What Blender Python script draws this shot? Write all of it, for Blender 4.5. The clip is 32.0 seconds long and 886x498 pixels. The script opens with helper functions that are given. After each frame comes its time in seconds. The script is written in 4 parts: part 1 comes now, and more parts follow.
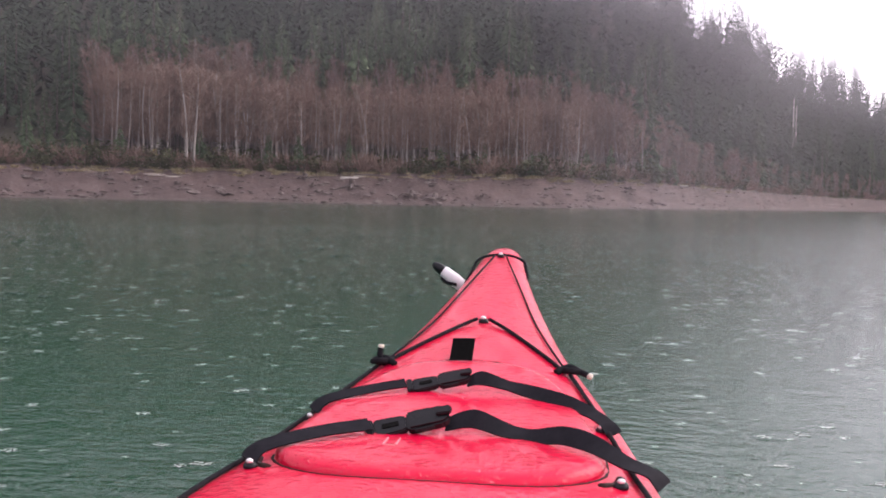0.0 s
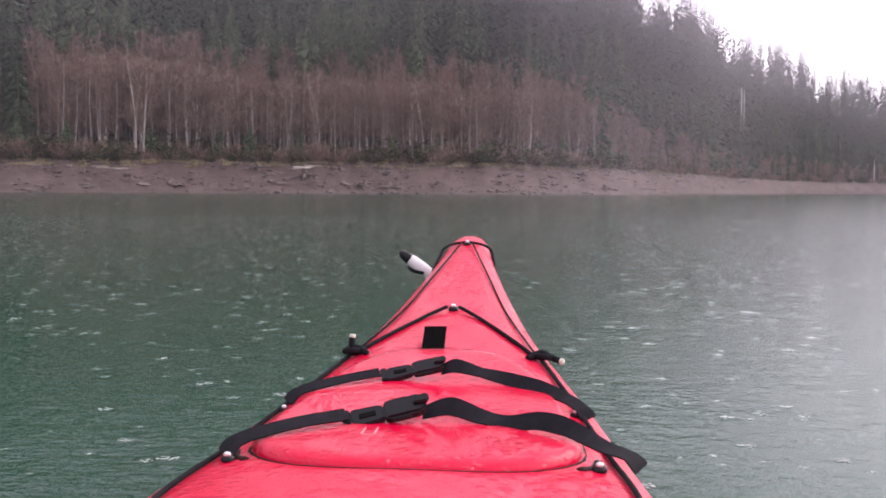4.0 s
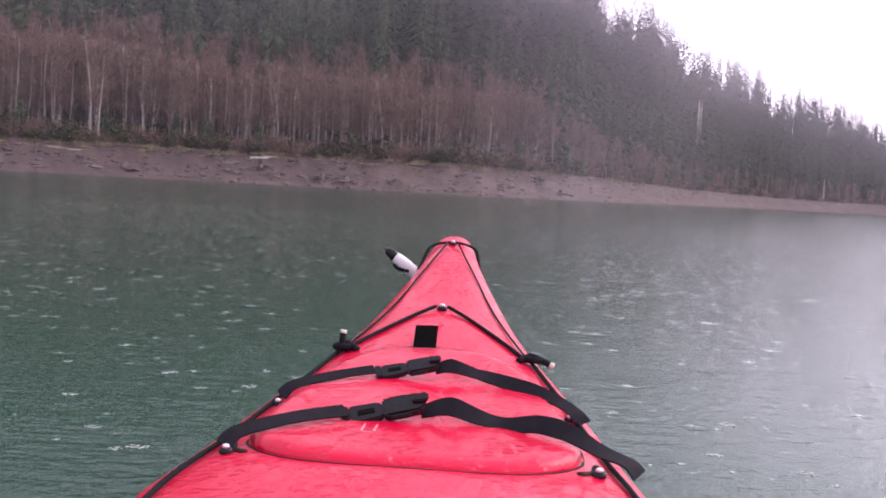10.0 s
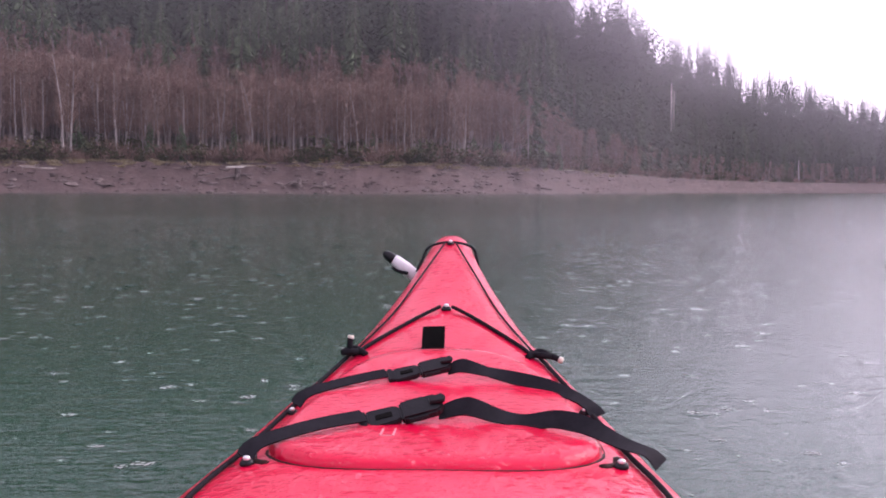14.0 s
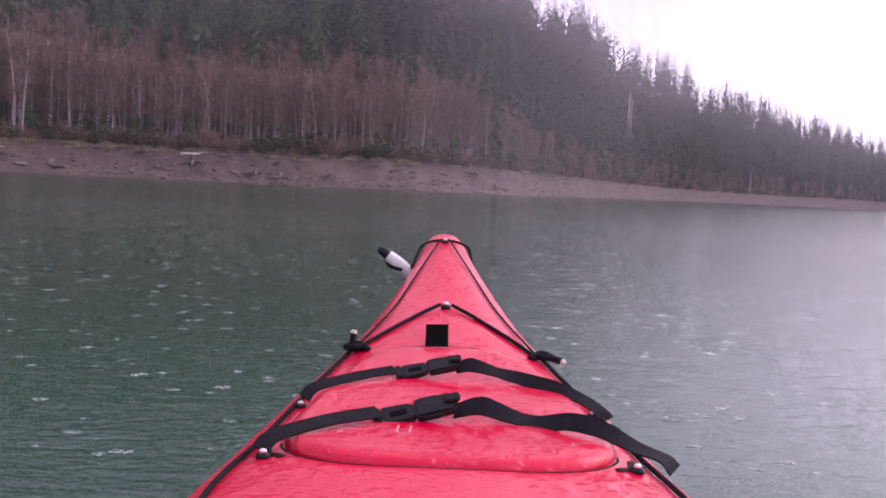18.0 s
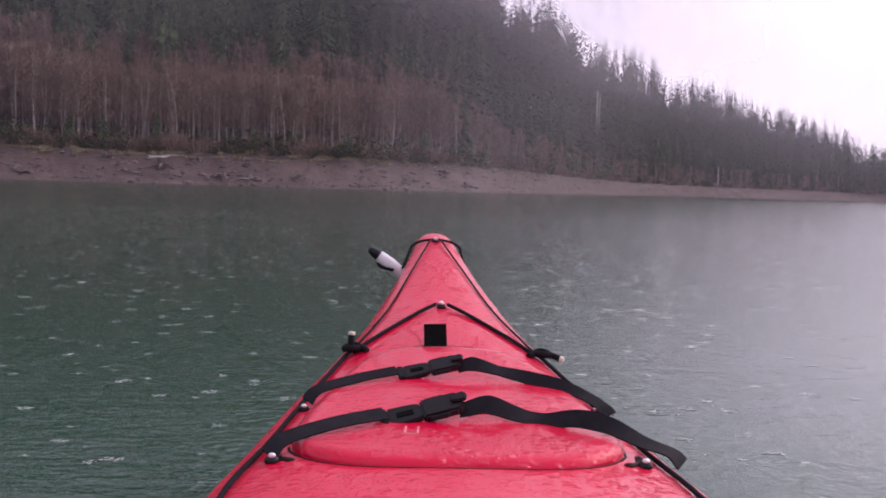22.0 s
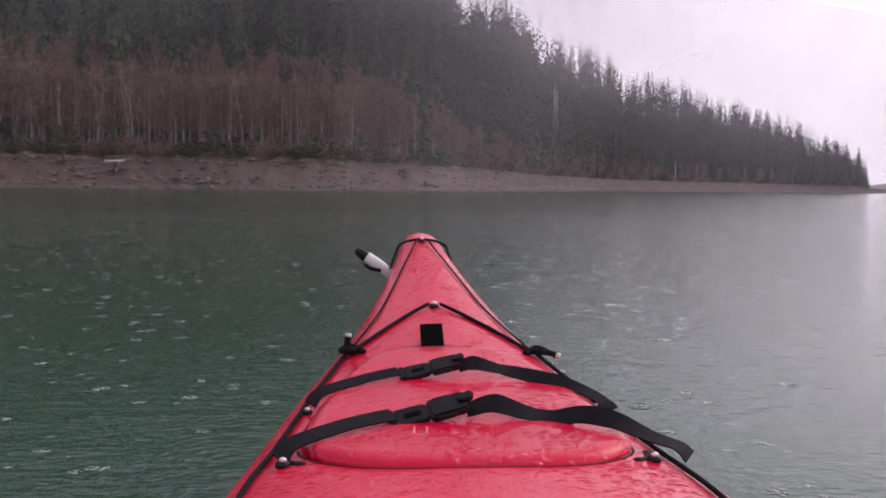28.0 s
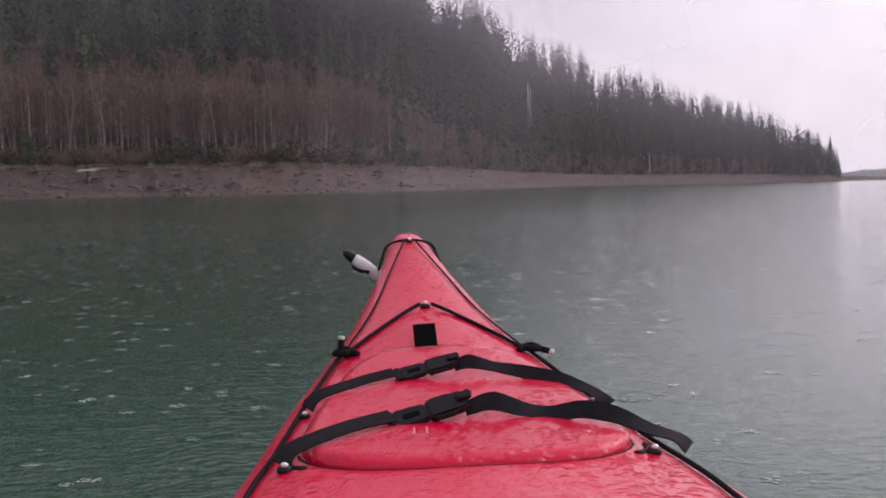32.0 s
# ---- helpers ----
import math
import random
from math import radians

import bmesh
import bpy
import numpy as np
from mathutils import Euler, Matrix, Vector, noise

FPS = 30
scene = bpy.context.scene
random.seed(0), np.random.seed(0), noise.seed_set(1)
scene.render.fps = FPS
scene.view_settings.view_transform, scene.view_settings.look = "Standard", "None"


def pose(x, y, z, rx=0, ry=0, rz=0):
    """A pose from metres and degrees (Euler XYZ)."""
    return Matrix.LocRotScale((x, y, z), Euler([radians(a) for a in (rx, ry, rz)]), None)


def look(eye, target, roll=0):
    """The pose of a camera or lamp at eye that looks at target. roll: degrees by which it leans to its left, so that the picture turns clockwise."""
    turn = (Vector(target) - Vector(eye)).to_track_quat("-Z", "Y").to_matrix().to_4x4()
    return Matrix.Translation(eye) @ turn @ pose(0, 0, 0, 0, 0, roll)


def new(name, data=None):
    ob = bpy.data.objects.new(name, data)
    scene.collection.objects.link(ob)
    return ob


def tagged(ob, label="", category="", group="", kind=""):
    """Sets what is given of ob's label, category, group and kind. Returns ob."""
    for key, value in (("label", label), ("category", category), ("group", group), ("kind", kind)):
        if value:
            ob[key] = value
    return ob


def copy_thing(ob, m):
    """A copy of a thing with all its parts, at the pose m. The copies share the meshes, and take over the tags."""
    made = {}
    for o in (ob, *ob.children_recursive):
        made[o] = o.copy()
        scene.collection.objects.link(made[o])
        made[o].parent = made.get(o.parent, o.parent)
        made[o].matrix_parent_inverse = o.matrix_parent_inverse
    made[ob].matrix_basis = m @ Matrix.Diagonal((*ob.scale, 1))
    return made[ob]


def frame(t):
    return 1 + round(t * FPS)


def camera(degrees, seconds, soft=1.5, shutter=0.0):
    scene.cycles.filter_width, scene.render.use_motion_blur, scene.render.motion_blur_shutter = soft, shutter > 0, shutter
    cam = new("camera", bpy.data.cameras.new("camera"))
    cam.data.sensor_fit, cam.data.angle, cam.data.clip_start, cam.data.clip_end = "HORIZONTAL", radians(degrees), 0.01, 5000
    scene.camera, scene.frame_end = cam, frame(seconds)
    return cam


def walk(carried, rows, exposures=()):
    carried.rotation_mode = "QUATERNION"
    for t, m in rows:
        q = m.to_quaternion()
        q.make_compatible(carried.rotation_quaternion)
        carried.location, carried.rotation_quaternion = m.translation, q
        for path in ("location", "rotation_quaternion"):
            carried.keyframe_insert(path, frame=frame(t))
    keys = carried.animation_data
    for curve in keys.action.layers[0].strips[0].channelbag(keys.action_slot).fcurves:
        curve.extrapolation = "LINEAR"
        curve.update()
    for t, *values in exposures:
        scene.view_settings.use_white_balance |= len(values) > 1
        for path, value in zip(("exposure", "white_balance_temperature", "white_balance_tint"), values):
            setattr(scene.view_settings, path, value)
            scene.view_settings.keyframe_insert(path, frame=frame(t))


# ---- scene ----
cam = camera(48.0, 32.0, soft=1.8)


def aim(x, y, z, bearing, pitch, lean):
    """A camera pose from a bearing (clockwise from +y), a pitch and a lean to its left, in degrees."""
    return pose(x, y, z, 90 + pitch, 0, -bearing) @ pose(0, 0, 0, 0, 0, lean)


ROWS = [
    (0.0, aim(0.186, 0.011, 0.683, -7.99, -2.72, 1.13)),
    (0.5, aim(0.181, 0.010, 0.683, -6.39, -3.38, 1.50)),
    (1.0, aim(0.175, 0.010, 0.683, -6.13, -3.51, 1.17)),
    (1.5, aim(0.170, 0.009, 0.683, -6.13, -3.28, 3.11)),
    (2.0, aim(0.170, 0.009, 0.683, -5.47, -3.08, 2.13)),
    (2.5, aim(0.177, 0.010, 0.683, -5.34, -3.35, -0.32)),
    (4.5, aim(0.151, 0.007, 0.683, -5.37, -3.37, 0.42)),
    (5.0, aim(0.146, 0.007, 0.683, -4.99, -3.51, -0.46)),
    (5.5, aim(0.142, 0.006, 0.683, -4.92, -3.49, 0.62)),
    (6.0, aim(0.131, 0.005, 0.683, -5.27, -3.38, 1.27)),
    (6.5, aim(0.113, 0.004, 0.683, -4.55, -3.23, 0.49)),
    (7.0, aim(0.103, 0.003, 0.683, -3.43, -3.24, 0.82)),
    (7.5, aim(0.103, 0.003, 0.683, -2.50, -3.30, 0.18)),
    (8.0, aim(0.104, 0.003, 0.683, -2.95, -3.45, 0.09)),
    (8.5, aim(0.093, 0.003, 0.683, -3.88, -3.42, 1.07)),
    (9.0, aim(0.083, 0.002, 0.683, -3.09, -3.44, 0.38)),
    (9.5, aim(0.083, 0.002, 0.683, -2.23, -3.35, 2.75)),
    (10.0, aim(0.086, 0.002, 0.683, -2.71, -3.38, 3.10)),
    (10.5, aim(0.079, 0.002, 0.683, -3.30, -3.29, 1.23)),
    (11.0, aim(0.073, 0.002, 0.683, -2.59, -3.43, -0.38)),
    (11.5, aim(0.075, 0.002, 0.683, -1.82, -3.40, 0.30)),
    (12.0, aim(0.073, 0.002, 0.683, -2.70, -3.35, 1.78)),
    (12.5, aim(0.059, 0.001, 0.683, -2.84, -3.33, 0.82)),
    (13.0, aim(0.052, 0.001, 0.683, -1.86, -3.47, 1.01)),
    (13.5, aim(0.053, 0.001, 0.683, -0.88, -3.49, -0.37)),
    (14.0, aim(0.047, 0.001, 0.683, -1.61, -3.37, 0.21)),
    (14.5, aim(0.033, 0.000, 0.683, -1.52, -3.41, -0.45)),
    (16.5, aim(-0.032, 0.000, 0.683, 0.62, -3.56, 0.92)),
    (17.0, aim(-0.037, 0.000, 0.683, 1.98, -3.46, -0.42)),
    (17.5, aim(-0.037, 0.000, 0.683, 2.12, -3.73, 0.10)),
    (18.0, aim(-0.047, 0.001, 0.683, 1.07, -3.48, 2.73)),
    (18.5, aim(-0.059, 0.001, 0.683, 1.74, -3.42, 1.71)),
    (19.0, aim(-0.062, 0.001, 0.683, 2.91, -3.42, -0.06)),
    (19.5, aim(-0.059, 0.001, 0.683, 2.99, -3.79, -0.21)),
    (20.0, aim(-0.067, 0.001, 0.683, 1.82, -3.73, 2.19)),
    (20.5, aim(-0.078, 0.002, 0.683, 2.56, -3.71, -0.51)),
    (21.0, aim(-0.081, 0.002, 0.683, 3.71, -3.70, -1.33)),
    (21.5, aim(-0.081, 0.002, 0.683, 3.51, -3.82, 0.86)),
    (22.0, aim(-0.091, 0.003, 0.683, 2.71, -3.50, 1.72)),
    (22.5, aim(-0.103, 0.003, 0.683, 3.39, -3.49, 0.80)),
    (23.0, aim(-0.105, 0.003, 0.683, 4.39, -3.55, 1.56)),
    (23.5, aim(-0.105, 0.003, 0.683, 4.39, -3.59, 0.89)),
    (24.0, aim(-0.114, 0.004, 0.683, 3.68, -3.64, 1.16)),
    (24.5, aim(-0.122, 0.005, 0.683, 4.24, -3.62, 0.31)),
    (25.0, aim(-0.122, 0.005, 0.683, 5.14, -3.59, 1.50)),
    (25.5, aim(-0.123, 0.005, 0.683, 4.73, -3.56, 1.84)),
    (27.5, aim(-0.140, 0.006, 0.683, 5.07, -3.46, 1.17)),
    (28.0, aim(-0.150, 0.007, 0.683, 4.96, -3.52, 0.64)),
    (28.5, aim(-0.154, 0.007, 0.683, 6.10, -3.51, -1.25)),
    (29.0, aim(-0.150, 0.007, 0.683, 6.19, -3.69, -0.06)),
    (29.5, aim(-0.155, 0.007, 0.683, 5.26, -3.47, 2.39)),
    (30.0, aim(-0.164, 0.008, 0.683, 5.37, -3.55, 1.66)),
    (30.5, aim(-0.165, 0.008, 0.683, 6.31, -3.47, 1.57)),
    (31.0, aim(-0.161, 0.008, 0.683, 6.54, -3.55, 0.33)),
    (31.5, aim(-0.167, 0.009, 0.683, 5.67, -3.49, 0.59)),
    (32.0, aim(-0.172, 0.009, 0.683, 6.23, -3.55, -1.03)),
]
EXPOSURES = [
    (0.0, 0.60, 6500, 24), (6.0, 0.57, 6400, 29), (9.0, 0.55, 6300, 33), (13.0, 0.50, 6250, 38), (16.0, 0.37, 6200, 41),
    (19.0, 0.15, 6200, 40), (23.0, -0.10, 6350, 34), (28.0, -0.28, 6450, 27), (32.0, -0.34, 6450, 25),
]
walk(cam, ROWS, EXPOSURES)

# ---- sky and light: a bright overcast, rainy day ----
world = bpy.data.worlds.new("overcast_sky")
scene.world = world
world.use_nodes = True
wn = world.node_tree
wn.nodes.clear()
w_out = wn.nodes.new("ShaderNodeOutputWorld")
w_sky = wn.nodes.new("ShaderNodeTexSky")
w_sky.sky_type = "NISHITA"
w_sky.sun_disc = False
w_sky.sun_elevation = radians(38)
w_sky.sun_rotation = radians(70)
w_sky.dust_density = 6.0
w_bg1 = wn.nodes.new("ShaderNodeBackground")
w_bg1.inputs[1].default_value = 0.05
w_bg2 = wn.nodes.new("ShaderNodeBackground")
w_bg2.inputs[1].default_value = 0.85
w_geo = wn.nodes.new("ShaderNodeTexCoord")
w_sep = wn.nodes.new("ShaderNodeSeparateXYZ")
w_ramp = wn.nodes.new("ShaderNodeValToRGB")
w_ramp.color_ramp.elements[0].position = 0.0
w_ramp.color_ramp.elements[0].color = (0.86, 0.85, 0.90, 1)
w_ramp.color_ramp.elements[1].position = 0.35
w_ramp.color_ramp.elements[1].color = (1.0, 0.98, 1.0, 1)
w_noise = wn.nodes.new("ShaderNodeTexNoise")
w_noise.inputs["Scale"].default_value = 2.2
w_noise.inputs["Detail"].default_value = 4.0
w_cloud = wn.nodes.new("ShaderNodeMix")
w_cloud.data_type = "RGBA"
w_cloud.blend_type = "MULTIPLY"
w_cloud.inputs[0].default_value = 0.18
# the cloud is thinner and brighter towards the hidden sun, over the open inlet
w_side = wn.nodes.new("ShaderNodeVectorMath")
w_side.operation = "DOT_PRODUCT"
w_side.inputs[1].default_value = (math.sin(radians(70)), math.cos(radians(70)), 0.0)
w_glow = wn.nodes.new("ShaderNodeMapRange")
w_glow.interpolation_type = "SMOOTHSTEP"
w_glow.inputs["From Min"].default_value, w_glow.inputs["From Max"].default_value = -0.3, 1.0
w_glow.inputs["To Min"].default_value, w_glow.inputs["To Max"].default_value = 0.75, 1.42
wn.links.new(w_geo.outputs["Generated"], w_side.inputs[0])
wn.links.new(w_side.outputs["Value"], w_glow.inputs["Value"])
wn.links.new(w_glow.outputs[0], w_bg2.inputs[1])
w_add = wn.nodes.new("ShaderNodeAddShader")
wn.links.new(w_geo.outputs["Generated"], w_sep.inputs[0])
wn.links.new(w_geo.outputs["Generated"], w_noise.inputs["Vector"])
wn.links.new(w_sep.outputs[2], w_ramp.inputs[0])
wn.links.new(w_ramp.outputs[0], w_cloud.inputs[6])
wn.links.new(w_noise.outputs[0], w_cloud.inputs[7])
wn.links.new(w_cloud.outputs[2], w_bg2.inputs[0])
wn.links.new(w_sky.outputs[0], w_bg1.inputs[0])
wn.links.new(w_bg1.outputs[0], w_add.inputs[0])
wn.links.new(w_bg2.outputs[0], w_add.inputs[1])
wn.links.new(w_add.outputs[0], w_out.inputs[0])

sun_data = bpy.data.lights.new("sun", "SUN")
sun_data.energy = 0.6
sun_data.angle = radians(40)
sun_data.color = (1.0, 0.97, 0.93)
sun = new("sun", sun_data)
sun.matrix_world = look((0, 0, 60), (-40, -14, 26))

# ---- materials ----


def shade(name, colors, scale=5.0, rough=0.6, metal=0.0, bump=0.0, bump_scale=40.0, fine=None, coat=0.0, per_object=0.0,
          per_island=0.0, spec=0.5, stretch=(1, 1, 1), per_plant=0.0):
    """A procedural surface: two colours mixed by a coarse and a fine noise, with relief, and a spread between pieces."""
    m = bpy.data.materials.new(name)
    m.use_nodes = True
    n, l = m.node_tree.nodes, m.node_tree.links
    b = n["Principled BSDF"]
    tc = n.new("ShaderNodeTexCoord")
    mp = n.new("ShaderNodeMapping")
    mp.inputs["Scale"].default_value = stretch
    l.new(tc.outputs["Object"], mp.inputs[0])
    big = n.new("ShaderNodeTexNoise")
    big.inputs["Scale"].default_value = scale
    big.inputs["Detail"].default_value = 5.0
    big.inputs["Roughness"].default_value = 0.65
    l.new(mp.outputs[0], big.inputs["Vector"])
    small = n.new("ShaderNodeTexNoise")
    small.inputs["Scale"].default_value = fine or scale * 9
    small.inputs["Detail"].default_value = 3.0
    l.new(mp.outputs[0], small.inputs["Vector"])
    add = n.new("ShaderNodeMath")
    add.operation = "MULTIPLY_ADD"
    add.inputs[1].default_value = 0.45
    l.new(small.outputs[0], add.inputs[0])
    l.new(big.outputs[0], add.inputs[2])
    value = add.outputs[0]
    for amount, kind, slot in ((per_object, "ShaderNodeObjectInfo", "Random"), (per_island, "ShaderNodeNewGeometry", "Random Per Island"),
                               (per_plant, "ShaderNodeAttribute", "Fac")):
        if amount:
            info = n.new(kind)
            if kind == "ShaderNodeAttribute":
                info.attribute_name = "plant"
            more = n.new("ShaderNodeMath")
            more.operation = "MULTIPLY_ADD"
            more.inputs[1].default_value = amount
            l.new(info.outputs[slot], more.inputs[0])
            l.new(value, more.inputs[2])
            value = more.outputs[0]
    ramp = n.new("ShaderNodeValToRGB")
    extra = max(per_object, per_plant) + per_island
    e = ramp.color_ramp.elements
    e[0].position, e[1].position = 0.5, 0.95 + extra * 0.8
    e[0].color, e[1].color = (*colors[0], 1), (*colors[-1], 1)
    for i, c in enumerate(colors[1:-1]):
        k = e.new(0.5 + (0.45 + extra * 0.8) * (i + 1) / (len(colors) - 1))
        k.color = (*c, 1)
    top = max(1.0, 0.95 + extra * 0.8)
    for k in e:
        k.position = k.position / top
    norm = n.new("ShaderNodeMath")
    norm.operation = "DIVIDE"
    norm.inputs[1].default_value = top
    l.new(value, norm.inputs[0])
    l.new(norm.outputs[0], ramp.inputs[0])
    l.new(ramp.outputs[0], b.inputs["Base Color"])
    b.inputs["Roughness"].default_value = rough
    b.inputs["Metallic"].default_value = metal
    b.inputs["Specular IOR Level"].default_value = spec
    b.inputs["Coat Weight"].default_value = coat
    b.inputs["Coat Roughness"].default_value = 0.12
    if bump:
        bt = n.new("ShaderNodeTexNoise")
        bt.inputs["Scale"].default_value = bump_scale
        bt.inputs["Detail"].default_value = 4.0
        l.new(mp.outputs[0], bt.inputs["Vector"])
        bn = n.new("ShaderNodeBump")
        bn.inputs["Strength"].default_value = bump
        bn.inputs["Distance"].default_value = 0.6 / bump_scale
        l.new(bt.outputs[0], bn.inputs["Height"])
        l.new(bn.outputs[0], b.inputs["Normal"])
    return m


def wet_plastic(name, colors):
    """Glossy red plastic under a film of rain: beads, short runs across the deck and dimples where drops strike."""
    m = shade(name, colors, scale=3.0, rough=0.3, fine=60, coat=0.0, spec=0.1)
    n, l = m.node_tree.nodes, m.node_tree.links
    b = n["Principled BSDF"]
    tc = n["Texture Coordinate"]
    heights = []
    for scale, stretch, low, high, gate_scale, amount in ((85.0, (0.6, 0.6, 1.0), 0.50, 0.05, 14.0, 1.0), (190.0, (0.7, 0.6, 1.0), 0.48, 0.08, 30.0, 0.5)):
        mp = n.new("ShaderNodeMapping")
        mp.inputs["Scale"].default_value = stretch
        l.new(tc.outputs["Object"], mp.inputs[0])
        warp = n.new("ShaderNodeTexNoise")
        warp.inputs["Scale"].default_value = scale * 0.6
        l.new(mp.outputs[0], warp.inputs["Vector"])
        bend = n.new("ShaderNodeVectorMath")
        bend.operation = "MULTIPLY_ADD"
        bend.inputs[1].default_value = (0.9 / scale, 0.9 / scale, 0.9 / scale)
        l.new(warp.outputs["Color"], bend.inputs[0])
        l.new(mp.outputs[0], bend.inputs[2])
        drops = n.new("ShaderNodeTexVoronoi")
        drops.inputs["Scale"].default_value = scale
        l.new(bend.outputs[0], drops.inputs["Vector"])
        cut = n.new("ShaderNodeMapRange")
        cut.interpolation_type = "SMOOTHSTEP"
        cut.inputs["From Min"].default_value, cut.inputs["From Max"].default_value = low, high
        l.new(drops.outputs["Distance"], cut.inputs["Value"])
        patch = n.new("ShaderNodeTexNoise")
        patch.inputs["Scale"].default_value = gate_scale
        l.new(mp.outputs[0], patch.inputs["Vector"])
        gate = n.new("ShaderNodeMapRange")
        gate.inputs["From Min"].default_value, gate.inputs["From Max"].default_value = 0.36, 0.56
        gate.inputs["To Max"].default_value = amount
        l.new(patch.outputs[0], gate.inputs["Value"])
        mul = n.new("ShaderNodeMath")
        mul.operation = "MULTIPLY"
        l.new(cut.outputs[0], mul.inputs[0])
        l.new(gate.outputs[0], mul.inputs[1])
        heights.append(mul)
    both = n.new("ShaderNodeMath")
    both.operation = "ADD"
    l.new(heights[0].outputs[0], both.inputs[0])
    l.new(heights[1].outputs[0], both.inputs[1])
    bn = n.new("ShaderNodeBump")
    bn.inputs["Strength"].default_value = 1.0
    bn.inputs["Distance"].default_value = 0.0060
    l.new(both.outputs[0], bn.inputs["Height"])
    # the beads carry more of the clear gloss than the thin film between them
    film = n.new("ShaderNodeMath")
    film.operation = "MULTIPLY_ADD"
    film.inputs[1].default_value, film.inputs[2].default_value = 0.3, 0.85
    film.use_clamp = True
    l.new(both.outputs[0], film.inputs[0])
    l.new(film.outputs[0], b.inputs["Coat Weight"])
    b.inputs["Coat IOR"].default_value = 1.38
    b.inputs["Coat Roughness"].default_value = 0.06
    l.new(bn.outputs[0], b.inputs["Coat Normal"])
    return m


def water_surface(name):
    m = bpy.data.materials.new(name)
    m.use_nodes = True
    n, l = m.node_tree.nodes, m.node_tree.links
    b = n["Principled BSDF"]
    tc = n.new("ShaderNodeTexCoord")
    silt = n.new("ShaderNodeTexNoise")
    silt.inputs["Scale"].default_value = 0.12
    silt.inputs["Detail"].default_value = 4.0
    l.new(tc.outputs["Object"], silt.inputs["Vector"])
    ramp = n.new("ShaderNodeValToRGB")
    ramp.color_ramp.elements[0].position, ramp.color_ramp.elements[1].position = 0.3, 0.75
    ramp.color_ramp.elements[0].color, ramp.color_ramp.elements[1].color = (0.012, 0.056, 0.032, 1), (0.024, 0.082, 0.050, 1)
    l.new(silt.outputs[0], ramp.inputs[0])
    l.new(ramp.outputs[0], b.inputs["Base Color"])
    b.inputs["IOR"].default_value = 1.33
    b.inputs["Roughness"].default_value = 0.09
    last = None
    for scale, dist, stretch in ((0.8, 0.004, (0.8, 1.2, 1)), (4.0, 0.0030, (0.7, 1.3, 1)), (11.0, 0.0042, (0.7, 1.3, 1)), (30.0, 0.0030, (0.8, 1.2, 1))):
        mp = n.new("ShaderNodeMapping")
        mp.inputs["Scale"].default_value = stretch
        l.new(tc.outputs["Object"], mp.inputs[0])
        tex = n.new("ShaderNodeTexNoise")
        tex.inputs["Scale"].default_value = scale
        tex.inputs["Detail"].default_value = 3.0
        l.new(mp.outputs[0], tex.inputs["Vector"])
        bn = n.new("ShaderNodeBump")
        bn.inputs["Strength"].default_value = 1.0
        bn.inputs["Distance"].default_value = dist
        l.new(tex.outputs[0], bn.inputs["Height"])
        if last:
            l.new(last.outputs[0], bn.inputs["Normal"])
        last = bn
    l.new(last.outputs[0], b.inputs["Normal"])
    return m


